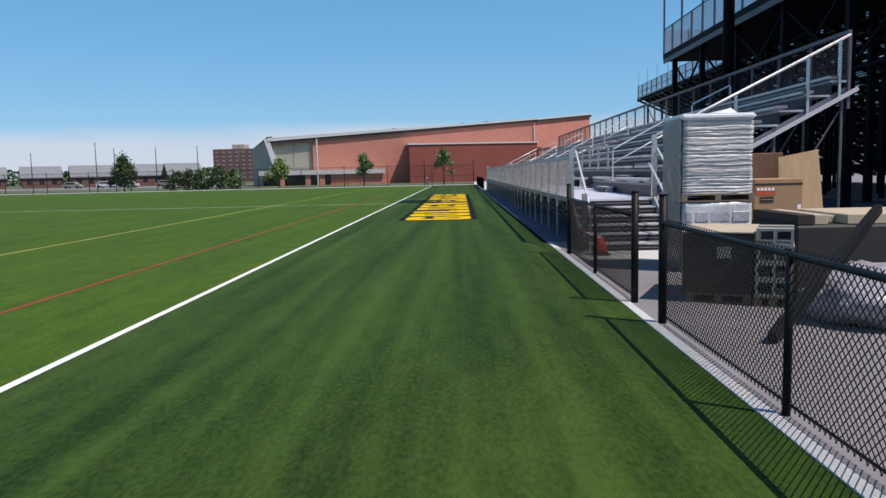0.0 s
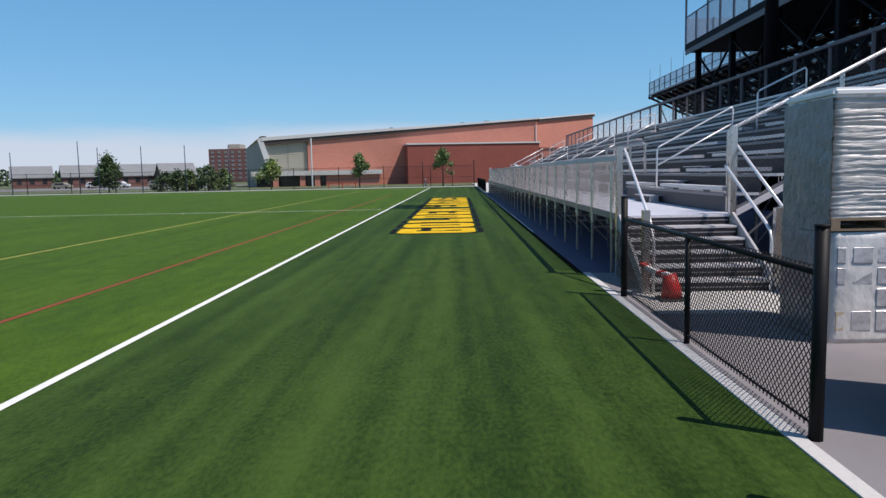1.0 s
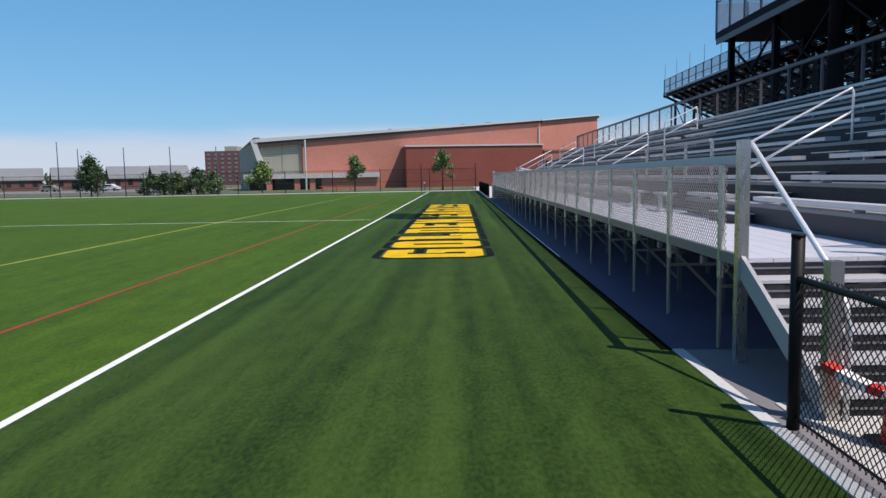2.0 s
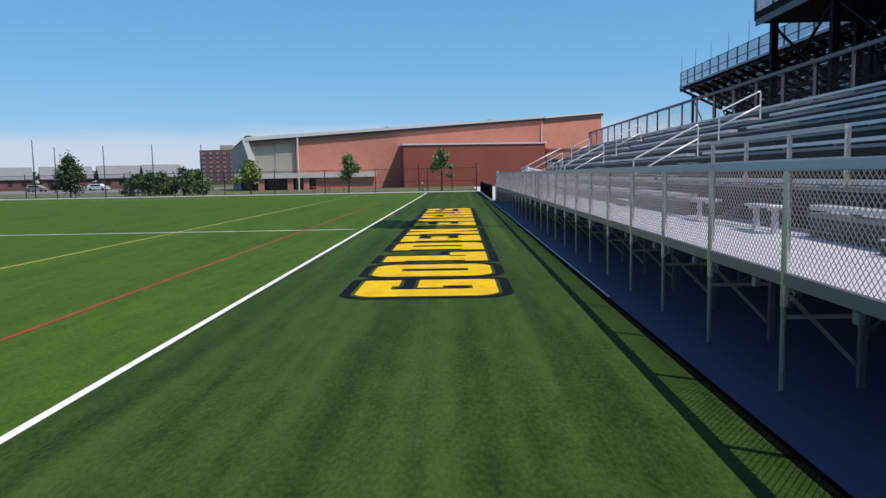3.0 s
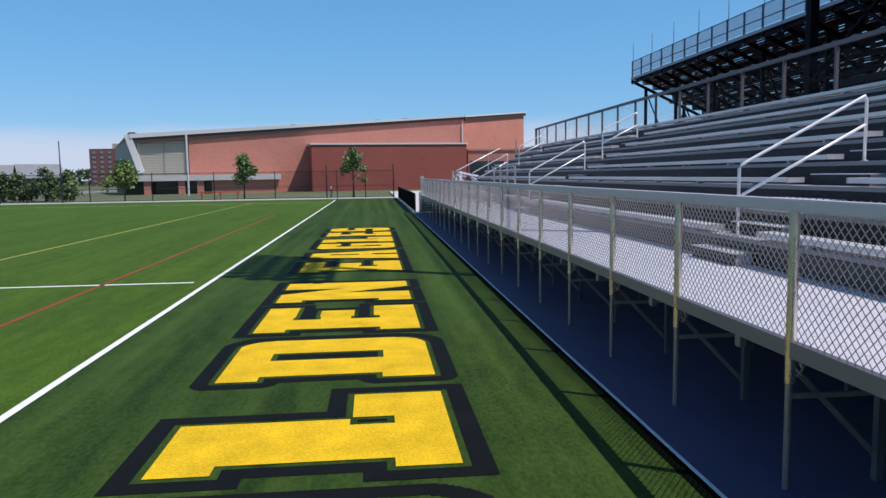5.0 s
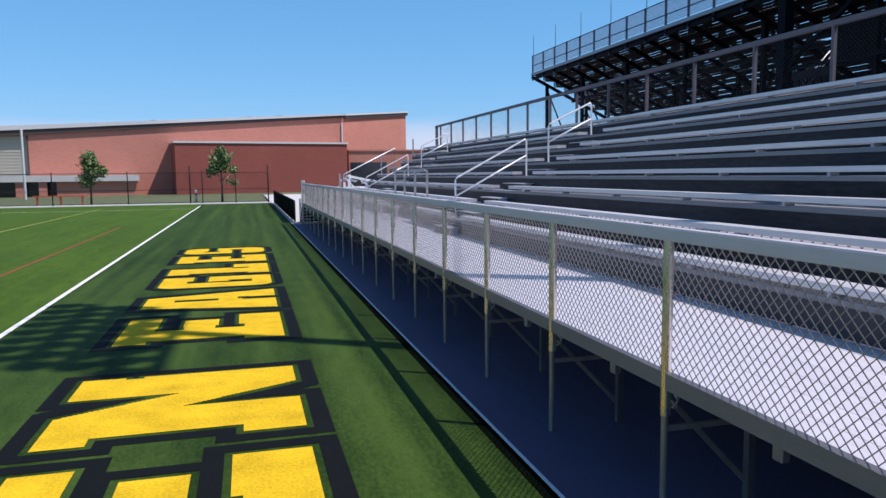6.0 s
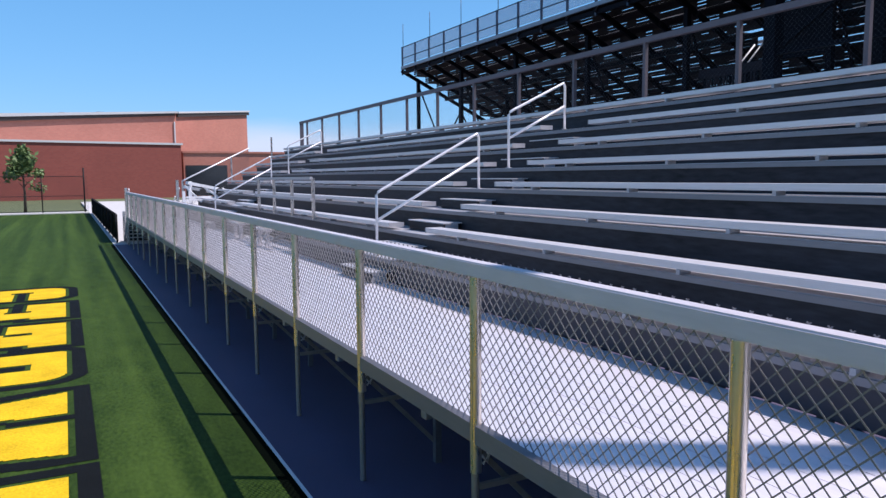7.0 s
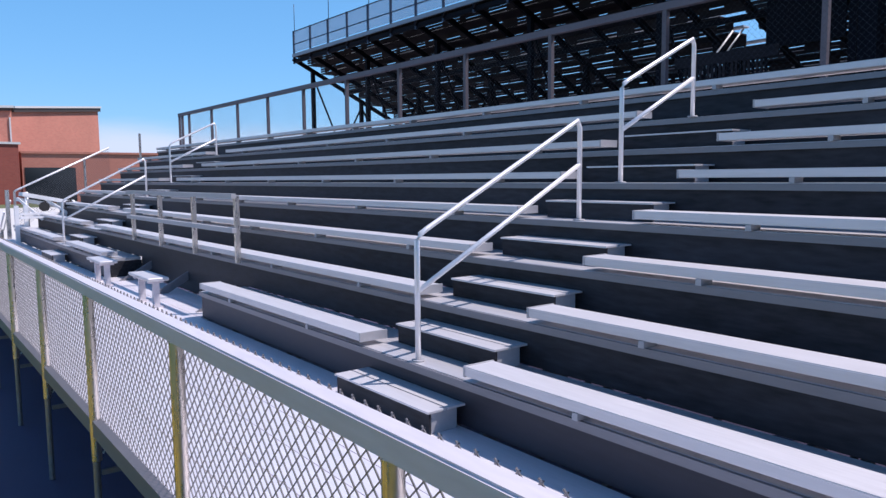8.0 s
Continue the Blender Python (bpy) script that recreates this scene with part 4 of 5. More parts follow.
heap = tagged(part("wrapped_roll", bmesh.new(), WRAP_GREY), "grey plastic-wrapped bundle lying on asphalt", "bundle")
bm = bmesh.new()
bmesh.ops.create_icosphere(bm, subdivisions=4, radius=1.0)
for v in bm.verts:
    v.co = Vector((v.co.x * 0.95, v.co.y * 0.68, max(v.co.z, -0.55) * 0.38))
    v.co += noise.noise_vector(v.co * 3.1) * 0.09 + noise.noise_vector(v.co * 8.0) * 0.045
    v.co *= 1 + 0.10 * abs(noise.noise(v.co * 12.0))
    v.co += Vector((4.62, 1.75, 0.24))
    v.co.z = max(v.co.z, 0.004)
for f in bm.faces:
    f.smooth = True
bm.to_mesh(heap.data)
bm.free()
beam = tagged(part("leaning_beam", bmesh.new(), BLACK_VINYL), "dark steel beam leaning over the paving slabs", "beam")
bm = bmesh.new()
bar(bm, (2.90, 0.80, 0.06), (5.05, 2.95, 1.12), 0.08, 0.11)
bm.to_mesh(beam.data)
bm.free()

# ---- light pole ----
LPX, LPY, LPH = 12.4, 28.4, 29.7
pole = thing("floodlight_pole", (LPX, LPY, 0), "tall dark steel floodlight pole behind the bleacher", "light pole")
bm = bmesh.new()
tube(bm, [(LPX, LPY, 0), (LPX, LPY, LPH / 2), (LPX, LPY, LPH)], 0.30, 14, r1=0.13)
part("pole_shaft", bm, STEEL_DARK, pole)
bm = bmesh.new()
tube(bm, [(LPX, LPY, 0), (LPX, LPY, 0.08)], 0.5, 14)
part("base_plate", bm, STEEL_DARK, pole)
for i, z in enumerate((26.2, 27.3, 28.4, 29.5)):
    arm = bmesh.new()
    bar(arm, (LPX - 0.2, LPY - 2.2, z), (LPX - 0.2, LPY + 2.2, z), 0.15, 0.15)
    arm = part("crossarm", arm, STEEL_DARK, pole)
    for j in range(8):
        y = LPY - 2.1 + 0.58 * j + 0.14 * (i % 2)
        bm = bmesh.new()
        tube(bm, [(LPX - 0.22, y, z + 0.15), (LPX - 0.45, y, z + 0.28), (LPX - 0.62, y, z + 0.10)], 0.13, 10, r1=0.27)
        part("floodlight", bm, GALV_FAR, arm, "round floodlight head")

# ---- old grandstand seen from behind ----
GX, GZ, GY0, GY1, GBAY = 18.7, 8.72, -2.0, 71.4, 1.78
GRUN, GDROP, GROWS = 0.76, 0.368, 22
stand = thing("grandstand", (26, 35, 0), "old steel grandstand seen from behind, dark underside with plank seats", "grandstand")
nb = int((GY1 - GY0) / GBAY)
grnd = random.Random(12)
riser = bmesh.new()
for n in range(GROWS):
    x, z = GX + GRUN * n, GZ - GDROP * n
    spans = ((GY0, GY1),) if n not in (4, 5) else ((GY0, 48.55), (49.36, GY1))
    for a, b2 in spans:
        slab("stand_footboard", (x + 0.005, x + 0.37, a, b2, z + 0.10, z + 0.15), PLANK_SHADED, stand)
        slab("stand_footboard", (x + 0.375, x + 0.735, a, b2, z + 0.10, z + 0.15), PLANK_SHADED, stand)
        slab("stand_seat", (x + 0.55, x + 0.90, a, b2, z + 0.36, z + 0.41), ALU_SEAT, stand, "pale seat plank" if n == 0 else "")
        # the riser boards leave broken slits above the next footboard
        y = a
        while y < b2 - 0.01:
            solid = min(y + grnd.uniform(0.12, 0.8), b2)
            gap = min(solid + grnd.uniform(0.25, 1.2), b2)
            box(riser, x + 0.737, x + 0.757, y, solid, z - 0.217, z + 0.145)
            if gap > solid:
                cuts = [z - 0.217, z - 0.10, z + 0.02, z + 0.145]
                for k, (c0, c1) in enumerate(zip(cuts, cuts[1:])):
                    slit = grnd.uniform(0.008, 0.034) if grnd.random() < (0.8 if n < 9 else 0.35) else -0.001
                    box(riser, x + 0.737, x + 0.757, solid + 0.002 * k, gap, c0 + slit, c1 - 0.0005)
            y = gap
tagged(part("riser_boarding", riser, PLANK_SHADED, stand, "shaded dark riser boards with broken slits"), kind="stuff")
gslope = GDROP / GRUN
for k in range(nb + 1):
    y = GY1 - GBAY * k - 0.06
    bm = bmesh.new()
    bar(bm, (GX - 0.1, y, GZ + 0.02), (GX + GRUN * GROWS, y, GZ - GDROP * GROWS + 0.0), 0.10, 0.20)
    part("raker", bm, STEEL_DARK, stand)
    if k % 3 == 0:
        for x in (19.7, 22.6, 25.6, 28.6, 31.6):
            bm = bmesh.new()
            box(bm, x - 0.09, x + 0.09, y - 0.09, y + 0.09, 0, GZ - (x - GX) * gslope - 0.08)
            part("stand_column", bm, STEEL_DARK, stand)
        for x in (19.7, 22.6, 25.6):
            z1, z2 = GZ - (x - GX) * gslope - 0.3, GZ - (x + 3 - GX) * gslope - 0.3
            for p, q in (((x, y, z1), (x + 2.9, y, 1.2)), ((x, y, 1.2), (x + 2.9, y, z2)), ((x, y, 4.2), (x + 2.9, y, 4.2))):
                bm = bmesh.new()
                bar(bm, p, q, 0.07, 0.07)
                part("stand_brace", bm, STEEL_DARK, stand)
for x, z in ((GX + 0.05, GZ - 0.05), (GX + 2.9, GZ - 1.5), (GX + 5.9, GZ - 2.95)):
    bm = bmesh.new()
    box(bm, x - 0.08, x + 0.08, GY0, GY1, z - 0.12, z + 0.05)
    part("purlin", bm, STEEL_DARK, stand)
slab("rear_edge", (GX - 0.12, GX - 0.06, GY0, GY1, GZ + 0.10, GZ + 0.26), GALV_FAR, stand, "grey edge board of the rear walkway")
rear_mesh = bmesh.new()
box(rear_mesh, -0.004, 0.004, -GBAY + 0.03, -0.03, GZ + 0.35, GZ + 1.38)
rear_mesh = mesh_of("rear_screen", rear_mesh, SCREEN_MESH)
for k in range(nb + 1):
    y = GY1 - GBAY * k
    bm = bmesh.new()
    box(bm, GX - 0.05, GX + 0.03, y - 0.045, y + 0.045, GZ - 0.22, GZ + 1.42)
    part("rear_post", bm, STEEL_BLUE, stand)
    if k < nb:
        ob = part("rear_screen", rear_mesh, SCREEN_MESH, stand, "pale translucent mesh screen" if k == 0 else "")
        ob.matrix_parent_inverse = Matrix()
        ob.location = Vector((GX, y, 0)) - stand.location
    if k in (0, 2, 4, 6, 8, 10):
        bm = bmesh.new()
        tube(bm, [(GX + 0.05, y, GZ + 1.3), (GX + 0.05, y, GZ + 2.75)], 0.018, 5)
        part("rod", bm, STEEL_BLUE, stand, "thin upright rod")
for z in (GZ + 0.75, GZ + 1.39):
    bm = bmesh.new()
    box(bm, GX - 0.03, GX + 0.01, GY0, GY1, z - 0.02, z + 0.02)
    part("rear_rail", bm, STEEL_BLUE, stand)
# access stair rising to the opening in the boards
for p, q in (((22.0, 48.75, 6.95), (21.06, 49.32, 5.44)), ((22.0, 49.08, 6.95), (21.06, 49.56, 5.58))):
    bm = bmesh.new()
    tube(bm, [p, q], 0.028, 6)
    part("stand_stair_rail", bm, WHITE_PLASTIC, stand, "white stair rail")
for i in range(7):
    p = Vector((21.06, 49.44, 4.5)).lerp(Vector((22.0, 48.92, 6.0)), i / 6)
    slab("stand_step", (p.x - 0.12, p.x + 0.12, p.y - 0.35, p.y + 0.35, p.z - 0.04, p.z), STEEL_DARK, stand)
slab("landing_panel", (20.00, 20.05, 46.6, 49.7, 5.72, 6.02), PLANK_SHADED, stand, "dull parapet board")
for i in range(22):
    y = 46.9 + 0.12 * i
    slab("landing_slat", (20.01, 20.04, y, y + 0.075, 4.4, 5.715), PLANK_SHADED if i % 3 else STEEL_DARK, stand)
slab("opening_wall", (20.55, 20.60, 45.2, 47.25, 6.03, 7.60), STEEL_DARK, stand, "dark wall beside the stair opening")

# ---- press platform ----
press = thing("press_platform", (16, 32, 0), "dark steel press platform on columns behind the bleacher", "platform")
QX0, QX1, QY0, QY1 = 13.5, 18.4, 8.0, 43.0
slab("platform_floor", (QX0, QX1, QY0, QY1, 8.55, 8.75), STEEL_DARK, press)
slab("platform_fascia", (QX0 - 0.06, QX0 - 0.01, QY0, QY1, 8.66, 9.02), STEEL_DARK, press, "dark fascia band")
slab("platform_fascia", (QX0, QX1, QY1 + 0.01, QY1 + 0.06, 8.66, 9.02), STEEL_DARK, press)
slab("soffit_strip", (QX0 - 0.12, QX0 - 0.062, QY0, QY1 - 0.3, 8.38, 8.655), SOFFIT, press)
for i in range(18):
    y = QY1 - 1.9 * i
    bm = bmesh.new()
    box(bm, QX0 - 0.05, QX0 + 0.05, y - 0.05, y + 0.05, 9.02, 10.6 if i % 2 else 13.5)
    part("platform_post", bm, STEEL_BLUE, press)
for i in range(3):
    x = QX0 + 1.6 * (i + 1)
    bm = bmesh.new()
    box(bm, x - 0.05, x + 0.05, QY1 - 0.05, QY1 + 0.05, 9.02, 10.6)
    part("platform_post", bm, STEEL_BLUE, press)
slab("platform_screen", (QX0 - 0.02, QX0 - 0.01, QY0, QY1, 9.03, 10.55), SCREEN_MESH, press, "pale translucent mesh screen")
slab("platform_screen", (QX0, QX1, QY1, QY1 + 0.008, 9.03, 10.55), SCREEN_MESH, press)
slab("platform_rail", (QX0 - 0.03, QX0 + 0.02, QY0, QY1, 10.56, 10.62), STEEL_BLUE, press)
for i in range(7):
    y = 41.9 - 5.3 * i
    for x in (13.9, 17.6):
        bm = bmesh.new()
        box(bm, x - 0.14, x + 0.14, y - 0.14, y + 0.14, 0, 8.54)
        part("platform_column", bm, STEEL_DARK, press)
    if i < 6:
        for p, q in (((13.9, y, 8.2), (13.9, y - 5.3, 5.0)), ((13.9, y, 5.0), (13.9, y - 5.3, 8.2)), ((13.9, y, 5.0), (13.9, y - 5.3, 5.0))):
            bm = bmesh.new()
            bar(bm, p, q, 0.09, 0.09)
            part("platform_brace", bm, STEEL_DARK, press)
# added out of view, sized to shade the upper rows near the first aisle
slab("shade_block", (QX0 + 0.1, 17.9, QY0 + 0.2, 21.0, 8.76, 17.3), STEEL_DARK, press, "unseen tall dark block shading the upper bleacher rows")
back_wall = slab("press_wall", (18.0, 18.2, QY0, QY1 - 9, 8.76, 14.5), STEEL_DARK, press)

# ---- far end: fence, trees, poles ----
end_fence = thing("end_fence", (-20, 91, 0), "tall dark chain-link fence along the end of the field", "fence")
for x, h in [(1.75, 3.3), (-1.0, 2.7), (-3.75, 2.8), (-4.75, 3.25)] + [(-9.7 - 5.75 * i, 2.8) for i in range(13)]:
    bm = bmesh.new()
    tube(bm, [(x, 91, 0.05), (x, 91, h)], 0.06 if h > 3 else 0.045, 6)
    part("fence_post", bm, BLACK_VINYL, end_fence)
for z in (2.68, 1.25, 0.15):
    bm = bmesh.new()
    tube(bm, [(1.75, 91, z), (-79, 91, z)], 0.022, 5)
    part("fence_rail", bm, BLACK_VINYL, end_fence)
bm = bmesh.new()
chain_link(bm, (-79, 91.03, 0), (1, 0, 0), 81, (0.1, 0), (2.68, 0), pitch=0.20, r=0.004)
part("fence_mesh", bm, BLACK_VINYL, end_fence)
for i, (x, h) in enumerate(((-34.9, 5.95), (-40.5, 5.95), (-46.1, 5.9), (-48.6, 6.75), (-57.4, 5.5), (-63.5, 6.2), (-29.3, 5.85))):
    bm = bmesh.new()
    tube(bm, [(x, 90.6, 0.05), (x, 90.6, h)], 0.07, 7, r1=0.05)
    tagged(part("net_pole", bm, STEEL_BLUE), "slim dark netting pole at the field's end", "pole", "netting poles")


def tree(x, y, h, w, base, leaf, seed, label, n=1600, size=0.2, lean=1.0):
    rnd = random.Random(seed)
    t = thing("tree", (x, y, 0), label, "tree", "trees")
    bm = bmesh.new()
    tube(bm, [(x, y, -0.1), (x + 0.03, y, h * 0.3), (x - 0.02, y, h * 0.6), (x, y, h * 0.92)], 0.035 * h * 0.7, 7, r1=0.02)
    for i in range(14):
        a, z = rnd.uniform(0, 6.28), h * rnd.uniform(base, 0.85)
        r = w * 0.5 * rnd.uniform(0.5, 0.9) * (1.1 - (z / h - base) * lean)
        tube(bm, [(x, y, z), (x + math.cos(a) * r * 0.5, y + math.sin(a) * r * 0.5, z + 0.12 * h * 0.5), (x + math.cos(a) * r, y + math.sin(a) * r, z + 0.12 * h)], 0.012 * h * 0.7, 5, r1=0.008)
    part("trunk", bm, BARK, t)
    bm = bmesh.new()
    clumps = []
    for i in range(26):
        f = rnd.random() ** 0.8
        z = h * (base + (1 - base) * f)
        prof = math.sin(min(1.0, 0.25 + f * 0.9) * math.pi) ** 0.7 * (1.15 - 0.5 * f * lean)
        a = rnd.uniform(0, 6.28)
        r = w * 0.5 * prof * rnd.uniform(0.35, 1.0)
        clumps.append((x + math.cos(a) * r, y + math.sin(a) * r, z, w * rnd.uniform(0.10, 0.20)))
    for i in range(n):
        cx, cy, cz, cr = clumps[i % 26]
        d = Vector((rnd.gauss(0, 1), rnd.gauss(0, 1), rnd.gauss(0, 0.8))) * cr * 0.6
        p = Vector((cx, cy, cz)) + d
        u2 = Vector((rnd.gauss(0, 1), rnd.gauss(0, 1), rnd.gauss(0, 0.7))).normalized()
        v2 = u2.cross(Vector((rnd.gauss(0, 1), rnd.gauss(0, 1), rnd.gauss(0, 1)))).normalized()
        s = size * rnd.uniform(0.6, 1.3)
        quads(bm, [p - u2 * s, p - v2 * s * 0.5, p + u2 * s, p + v2 * s * 0.5], ((0, 1, 2, 3),))
    part("crown", bm, leaf, t)
    return t


tree(-25.4, 96, 3.6, 3.6, 0.28, LEAF, 1, "young light green tree before a brick hall")
tree(-13.5, 96, 4.3, 2.9, 0.40, LEAF_MID, 2, "young green tree with sparse top before a brick hall", lean=1.5)
tree(-2.3, 96, 4.9, 2.7, 0.34, LEAF_MID, 3, "slim young green tree before a brick hall", lean=1.5)
tree(-48.0, 97, 4.6, 3.8, 0.16, LEAF_DARK, 9, "dense dark green tree behind the field", n=6500, size=0.17, lean=0.1)
for i, (x, h, w) in enumerate(((-38.0, 2.3, 3.4), (-35.0, 2.5, 2.6), (-32.5, 3.1, 3.2), (-30.5, 2.8, 2.4), (-36.5, 2.4, 3.0))):
    tree(x * 1.15, 106, h * 1.05, w * 1.25, 0.06, LEAF_MID if i % 2 else LEAF_DARK, 10 + i, "low leafy tree beyond the end fence", n=1700, lean=0.5)
rnd = random.Random(77)
bm = bmesh.new()
for i in range(7000):
    x = rnd.uniform(-420, -90)
    hh = 6.5 + 3 * noise.noise(Vector((x * 0.03, 0, 0))) + 2 * noise.noise(Vector((x * 0.13, 3, 0)))
    p = Vector((x, 360 + rnd.uniform(-8, 8), rnd.uniform(0, max(1.0, hh))))
    u2 = Vector((rnd.gauss(0, 1), rnd.gauss(0, 1), rnd.gauss(0, 1))).normalized()
    v2 = u2.cross(Vector((rnd.gauss(0, 1), rnd.gauss(0, 1), 1))).normalized()
    quads(bm, [p - u2 * 1.1, p - v2 * 0.7, p + u2 * 1.1, p + v2 * 0.7], ((0, 1, 2, 3),))
tagged(part("far_woods", bm, LEAF_DARK), "dark green belt of distant trees", "woods", kind="stuff")

# ---- sports hall ----
HY = 131.0
hall = thing("sports_hall", (-5, HY, 0), "long red brick sports hall with a rising roofline", "building")


def prism(bm, prof, y0, y1):
    """Profile points (x, z) drawn out from y0 to y1."""
    n = len(prof)
    quads(bm, [(x, y0, z) for x, z in prof] + [(x, y1, z) for x, z in prof], [tuple(range(n)), tuple(range(2 * n - 1, n - 1, -1))] + [(i, (i + 1) % n, n + (i + 1) % n, n + i) for i in range(n)])


def roof_z(x):
    return 8.40 + (x + 34.7) / 48.6 * 2.95


bm = bmesh.new()
prism(bm, [(-27.6, -0.3), (13.9, -0.3), (13.9, roof_z(13.9)), (-27.6, roof_z(-27.6))], HY, HY + 40)
part("brick_wall", bm, BRICK, hall)
bm = bmesh.new()
prism(bm, [(-34.7, -0.3), (-27.62, -0.3), (-27.62, roof_z(-27.6)), (-34.7, roof_z(-34.7))], HY + 0.4, HY + 40)
part("metal_wall", bm, PANEL_GREY, hall, "grey metal panel wall")
for i in range(13):
    slab("siding_joint", (-34.1, -28.3, HY + 0.36, HY + 0.397, 2.8 + 0.4 * i, 2.83 + 0.4 * i), PANEL_DARK, hall)
for x in (-34.4, -31.0, -28.2):
    slab("panel_joint", (x - 0.06, x + 0.06, HY + 0.30, HY + 0.38, 2.6, roof_z(x) - 0.7), PANEL_DARK if x > -34 else ROOF_TRIM, hall)
# the roof overhang's shadow built as a dark band, thicker to the left
bm = bmesh.new()
prism(bm, [(-35.0, roof_z(-35.0) - 1.15), (13.9, roof_z(13.9) - 0.32), (13.9, roof_z(13.9)), (-35.0, roof_z(-35.0) - 0.36)], HY - 0.30, HY - 0.02)
part("fascia", bm, SHADE_BROWN, hall, "dark band for the shadow under the roof overhang")
bm = bmesh.new()
prism(bm, [(-35.4, roof_z(-35.4) - 0.357), (14.2, roof_z(14.2) + 0.003), (14.2, roof_z(14.2) + 0.26), (-35.4, roof_z(-35.4) + 0.26)], HY - 0.45, HY + 40)
part("roof", bm, ROOF_TRIM, hall, "pale metal roof edge")
bm = bmesh.new()
quads(bm, [(-34.72, HY + 0.3, -0.3), (-34.72, HY + 0.3, 8.9), (-35.6, HY + 0.6, 8.9), (-40.0, HY + 17, 7.3), (-40.0, HY + 17, -0.3), (-34.72, HY + 17, -0.3), (-34.72, HY + 17, 8.4)], ((0, 1, 2, 3, 4), (4, 3, 6, 5), (1, 6, 3, 2)))
part("side_wall", bm, PANEL_DARK, hall, "dark grey slanted end wall")
bm = bmesh.new()
bar(bm, (-35.7, HY - 0.1, 8.5), (-34.1, HY - 0.1, 3.0), 0.5, 0.9, (1, 0, 0))
part("corner_trim", bm, ROOF_TRIM, hall, "pale slanted corner trim")
slab("wall_joint", (-27.72, -27.58, HY - 0.1, HY - 0.02, 2.6, 7.9), SHADE_BROWN, hall)
# the wing turns back from the long front
WA, WB = Vector((13.9, HY, 0)), Vector((29.46, 143.8, 0))
bm = bmesh.new()
za, zb = roof_z(13.9), 13.25
quads(bm, [(13.91, HY, -0.3), (*WB.xy, -0.3), (WB.x, HY + 40, -0.3), (13.91, HY + 40, -0.3), (13.91, HY, za), (*WB.xy, zb), (WB.x, HY + 40, zb), (13.91, HY + 40, za)], BOX_F)
part("wing_wall", bm, BRICK, hall)
side = (WB - WA).normalized()
out = Vector((side.y, -side.x, 0))
# dark band repeats the eave's shadow on the wing, under a pale roof edge
for dz, h, o, m2, nm in ((-0.25, 0.50, 0.16, SHADE_BROWN, "fascia"), (0.135, 0.25, 0.30, ROOF_TRIM, "roof")):
    bm = bmesh.new()
    bar(bm, WA + out * o + side * 0.3 + Vector((0, 0, za + dz)), WB + out * o + side * 0.2 + Vector((0, 0, zb + dz)), 0.3, h)
    part(nm, bm, m2, hall)
slab("downpipe", (13.72, 13.87, HY - 0.2, HY - 0.02, 6.5, 10.2), ROOF_TRIM, hall)
slab("annex", (-10.5, 12.9, HY - 5.2, HY - 0.01, -0.3, 6.75), BRICK_DARK, hall, "projecting dark red brick block")
slab("annex_coping", (-10.7, 13.1, HY - 5.35, HY - 0.03, 6.753, 7.0), ROOF_TRIM, hall)
slab("canopy", (-37.0, -14.9, HY - 4.2, HY - 0.03, 1.75, 2.55), CONCRETE, hall, "flat pale concrete canopy")
slab("canopy_wall", (-24.5, -15.3, HY - 3.6, HY - 0.04, -0.3, 1.747), BRICK, hall)
for x in (-28.5, -26.0, -33.0):
    slab("canopy_pier", (x - 0.45, x + 0.45, HY - 3.9, HY - 3.0, -0.3, 1.747), BRICK, hall)
slab("doorway", (-36.5, -24.6, HY - 0.6, HY - 0.05, -0.3, 1.74), GLASS_DARK, hall)
for x, w in ((-12.5, 0.6), (1.0, 0.5), (5.5, 0.9)):
    slab("roof_vent", (x, x + w, HY + 6, HY + 7, roof_z(x) + 0.27, roof_z(x) + 0.8), GALV_FAR, hall)
hall.matrix_world = Matrix.Translation((14.2, 134.7, 0)) @ Matrix.Rotation(radians(10), 4, "Z") @ Matrix.Translation((-13.9, -HY, 0)) @ hall.matrix_world
spread = Matrix.Translation((0, 10, 0)) @ Matrix.Diagonal((1.09, 1.09, 1.062, 1)) @ Matrix.Translation((0, -10, 0))
hall.matrix_world = spread @ hall.matrix_world
bm = bmesh.new()
tube(bm, [(-23.6, 114.5, 0.0), (-23.6, 114.5, 0.02), (-23.6, 114.5, 7.68), (-23.6, 114.5, 7.7)], 0.13, 10)
tagged(part("white_pole", bm, ROOF_TRIM), "tall white pole before the brick hall", "pole")
marker = thing("marker_post", (-4.7, 97.5, 0), "short white marker post beyond the end fence", "post")
bm = bmesh.new()
tube(bm, [(-4.7, 97.5, -0.1), (-4.7, 97.5, 0.95), (-4.7, 97.5, 1.05), (-4.7, 97.5, 1.10)], 0.13, 10, r1=0.07)
part("post_body", bm, WHITE_PLASTIC, marker)
bm = bmesh.new()
tube(bm, [(-4.7, 97.5, 0.62), (-4.7, 97.5, 0.80)], 0.125, 10)
part("post_band", bm, CONE_RED, marker, "red band")
bench = thing("bench", (-15.5, 93.4, 0), "red bench beside the end fence", "bench")
slab("bench_seat", (-17.5, -13.4, 93.2, 93.6, 0.75, 0.85), CARD_RED, bench)
for x in (-17.2, -15.4, -13.7):
    slab("bench_leg", (x - 0.05, x + 0.05, 93.25, 93.55, -0.1, 0.748), CARD_RED, bench)
low = thing("low_building", (25, 131, 0), "low red brick building beyond the bleacher", "building")
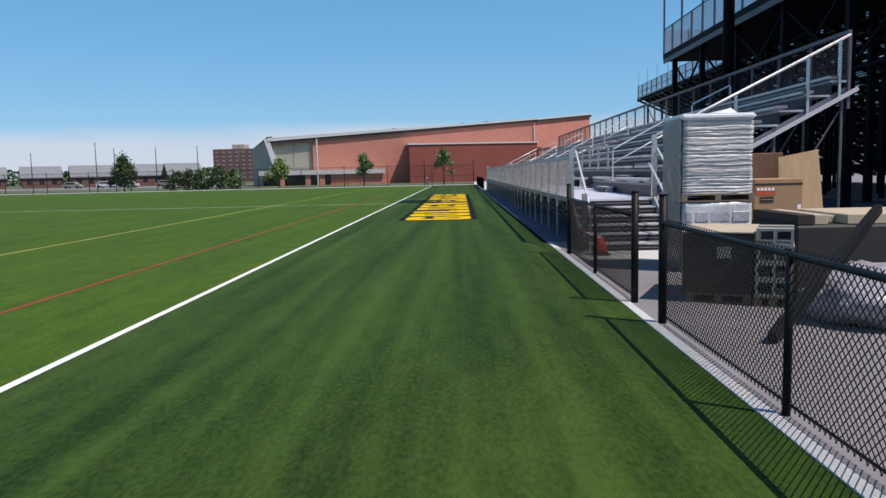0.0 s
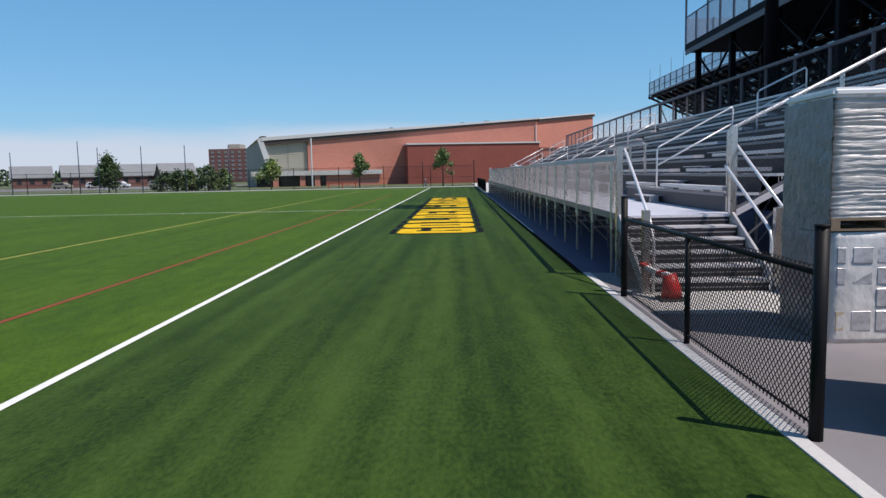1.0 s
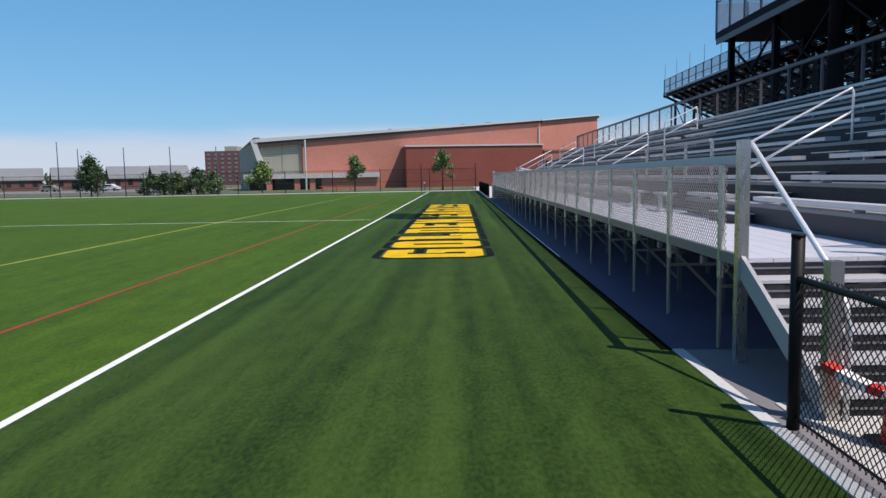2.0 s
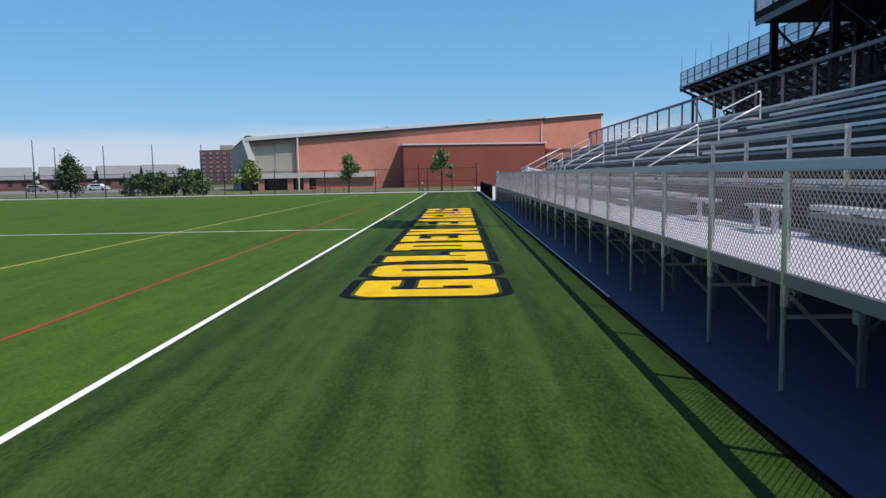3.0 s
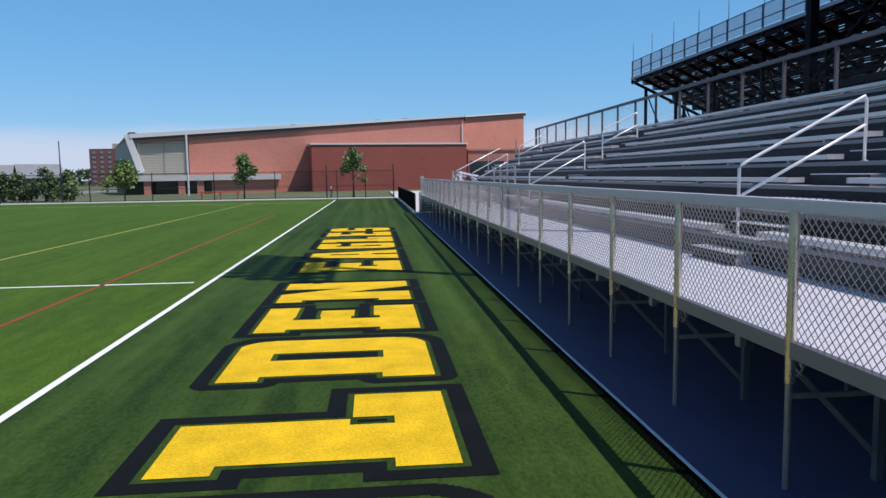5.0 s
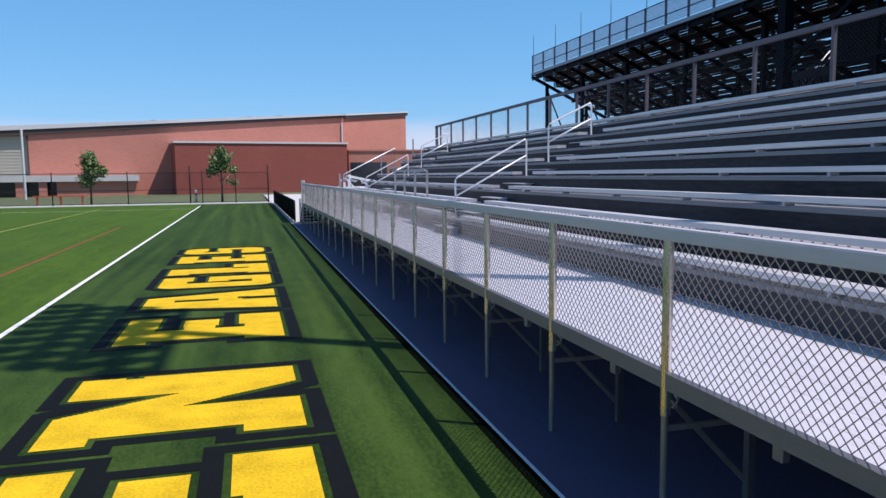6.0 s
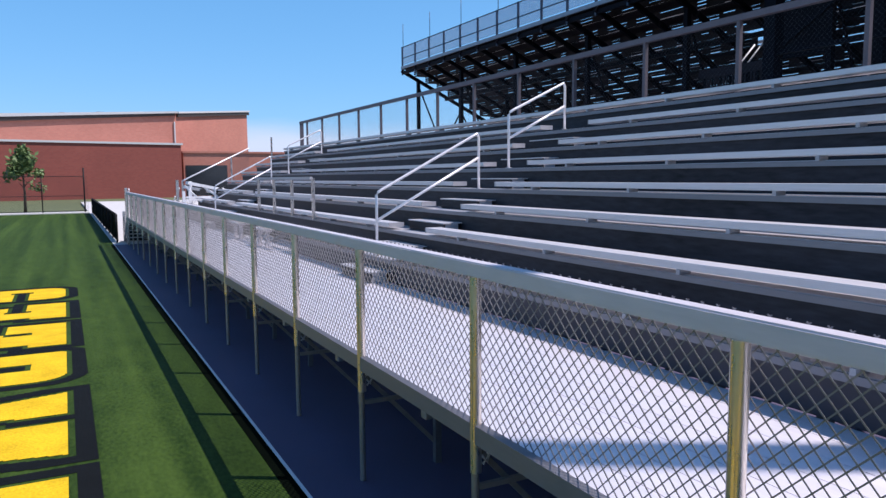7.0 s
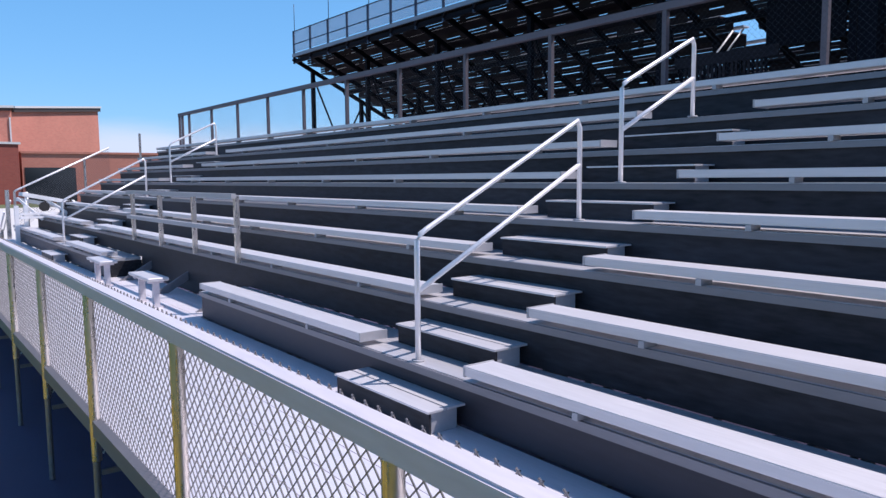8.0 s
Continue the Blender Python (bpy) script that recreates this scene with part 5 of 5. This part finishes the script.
slab("brick_wall", (14.5, 46, 130.5, 134.3, -0.3, 5.75), BRICK, low)
slab("roof_edge", (14.4, 46.2, 130.35, 134.3, 5.753, 6.0), BRICK, low)
slab("opening", (14.75, 20.1, 130.43, 130.498, 0.0, 4.1), GLASS_DARK, low, "dark opening")
low.matrix_world = spread @ low.matrix_world

# ---- distant tower, houses, vehicles ----
tower = thing("apartment_tower", (-95, 300, 0), "distant red brick apartment tower with rows of windows", "building")
slab("brick_wall", (-104, -86.5, 300, 318, 0, 13.6), BRICK_FAR, tower)
slab("roof_box", (-97, -92, 304, 312, 13.603, 15.6), PANEL_GREY, tower)
win = bmesh.new()
box(win, -0.6, 0.6, -0.12, -0.02, 0, 0.95)
win = mesh_of("tower_window", win, ROOF_GREY)
for i in range(6):
    for j in range(7):
        ob = part("window", win, ROOF_GREY, tower)
        ob.matrix_parent_inverse = Matrix()
        ob.location = Vector((-102.4 + 2.8 * i, 300, 1.2 + 1.75 * j)) - tower.location


def house(x, y, w, h, brick):
    ob = thing("house", (x, y, 0), "distant brick house with a grey gabled roof" if brick else "distant pale house with a grey gabled roof", "house", "distant houses")
    turn = Matrix.Translation((x, y, 0)) @ Matrix.Rotation(radians(32), 4, "Z")
    d, e, top = 4.5, 0.5, h + 3.0

    def put(name, verts, faces, material, label=""):
        bm = bmesh.new()
        quads(bm, [turn @ Vector(v) for v in verts], faces)
        bmesh.ops.recalc_face_normals(bm, faces=bm.faces)
        part(name, bm, material, ob, label)

    a = w / 2
    put("house_wall", [(-a, -d, -0.2), (a, -d, -0.2), (a, d, -0.2), (-a, d, -0.2), (-a, -d, h), (a, -d, h), (a, d, h), (-a, d, h), (-a, 0, top - 0.1), (a, 0, top - 0.1)],
        ((0, 1, 5, 4), (2, 3, 7, 6), (3, 0, 4, 8, 7), (1, 2, 6, 9, 5), (4, 5, 9, 8), (6, 7, 8, 9), (3, 2, 1, 0)), BRICK_FAR if brick else PANEL_GREY)
    drop = e * 3.0 / d
    for s in (-1, 1):
        v = [(-a - e, s * (d + e), h - drop), (a + e, s * (d + e), h - drop), (a + e, 0, top), (-a - e, 0, top)]
        put("house_roof", v + [(p[0], p[1], p[2] + 0.2) for p in v], BOX_F, ROOF_GREY)
    for k in range(int(w / 3.2)):
        wx = -a + 1.2 + 3.2 * k
        put("window", [(i, j, l) for l in (1.0, 2.3) for i, j in ((wx, -d - 0.08), (wx + 1.2, -d - 0.08), (wx + 1.2, -d - 0.01), (wx, -d - 0.01))], BOX_F, GLASS_DARK)
    put("gable_window", [(i, j, l) for l in (1.2, 2.6) for i, j in ((-a - 0.08, -0.7), (-a - 0.01, -0.7), (-a - 0.01, 0.7), (-a - 0.08, 0.7))], BOX_F, GLASS_DARK)


for x, w, b2 in ((-124, 10, True), (-108.5, 12, True), (-93.5, 10.5, True), (-81, 9, True), (-140, 10, True), (-155, 10, False)):
    house(x, 205 + (x % 3), w, 3.0, b2)


def car(x, y, rz, material, label):
    c = thing("car", (x, y, -0.1), label, "car", "parked vehicles")
    bm = bmesh.new()
    prism(bm, [(-2.2, 0.35), (2.2, 0.35), (2.2, 0.8), (1.4, 0.95), (0.7, 1.5), (-1.5, 1.5), (-2.15, 0.95)], -0.85, 0.85)
    bmesh.ops.bevel(bm, geom=bm.edges[:], offset=0.06, segments=1, affect="EDGES")
    for v in bm.verts:
        v.co += Vector((x, y, -0.1))
    part("car_body", bm, material, c)
    bm = bmesh.new()
    box(bm, x - 1.3, x + 0.75, y - 0.87, y + 0.87, 0.9, 1.28)
    part("car_glass", bm, GLASS_DARK, c)
    for wx in (-1.35, 1.35):
        for wy in (-0.8, 0.8):
            bm = bmesh.new()
            tube(bm, [(x + wx, y + wy - 0.1, 0.22), (x + wx, y + wy + 0.1, 0.22)], 0.32, 12)
            part("wheel", bm, RUBBER, c)


for i, x in enumerate((-92, -84.5, -78.5, -70)):
    car(x, 165 + i % 2, 0, CAR_WHITE if i % 3 else PANEL_DARK, "white parked car in the lot" if i % 3 else "dark parked car in the lot")
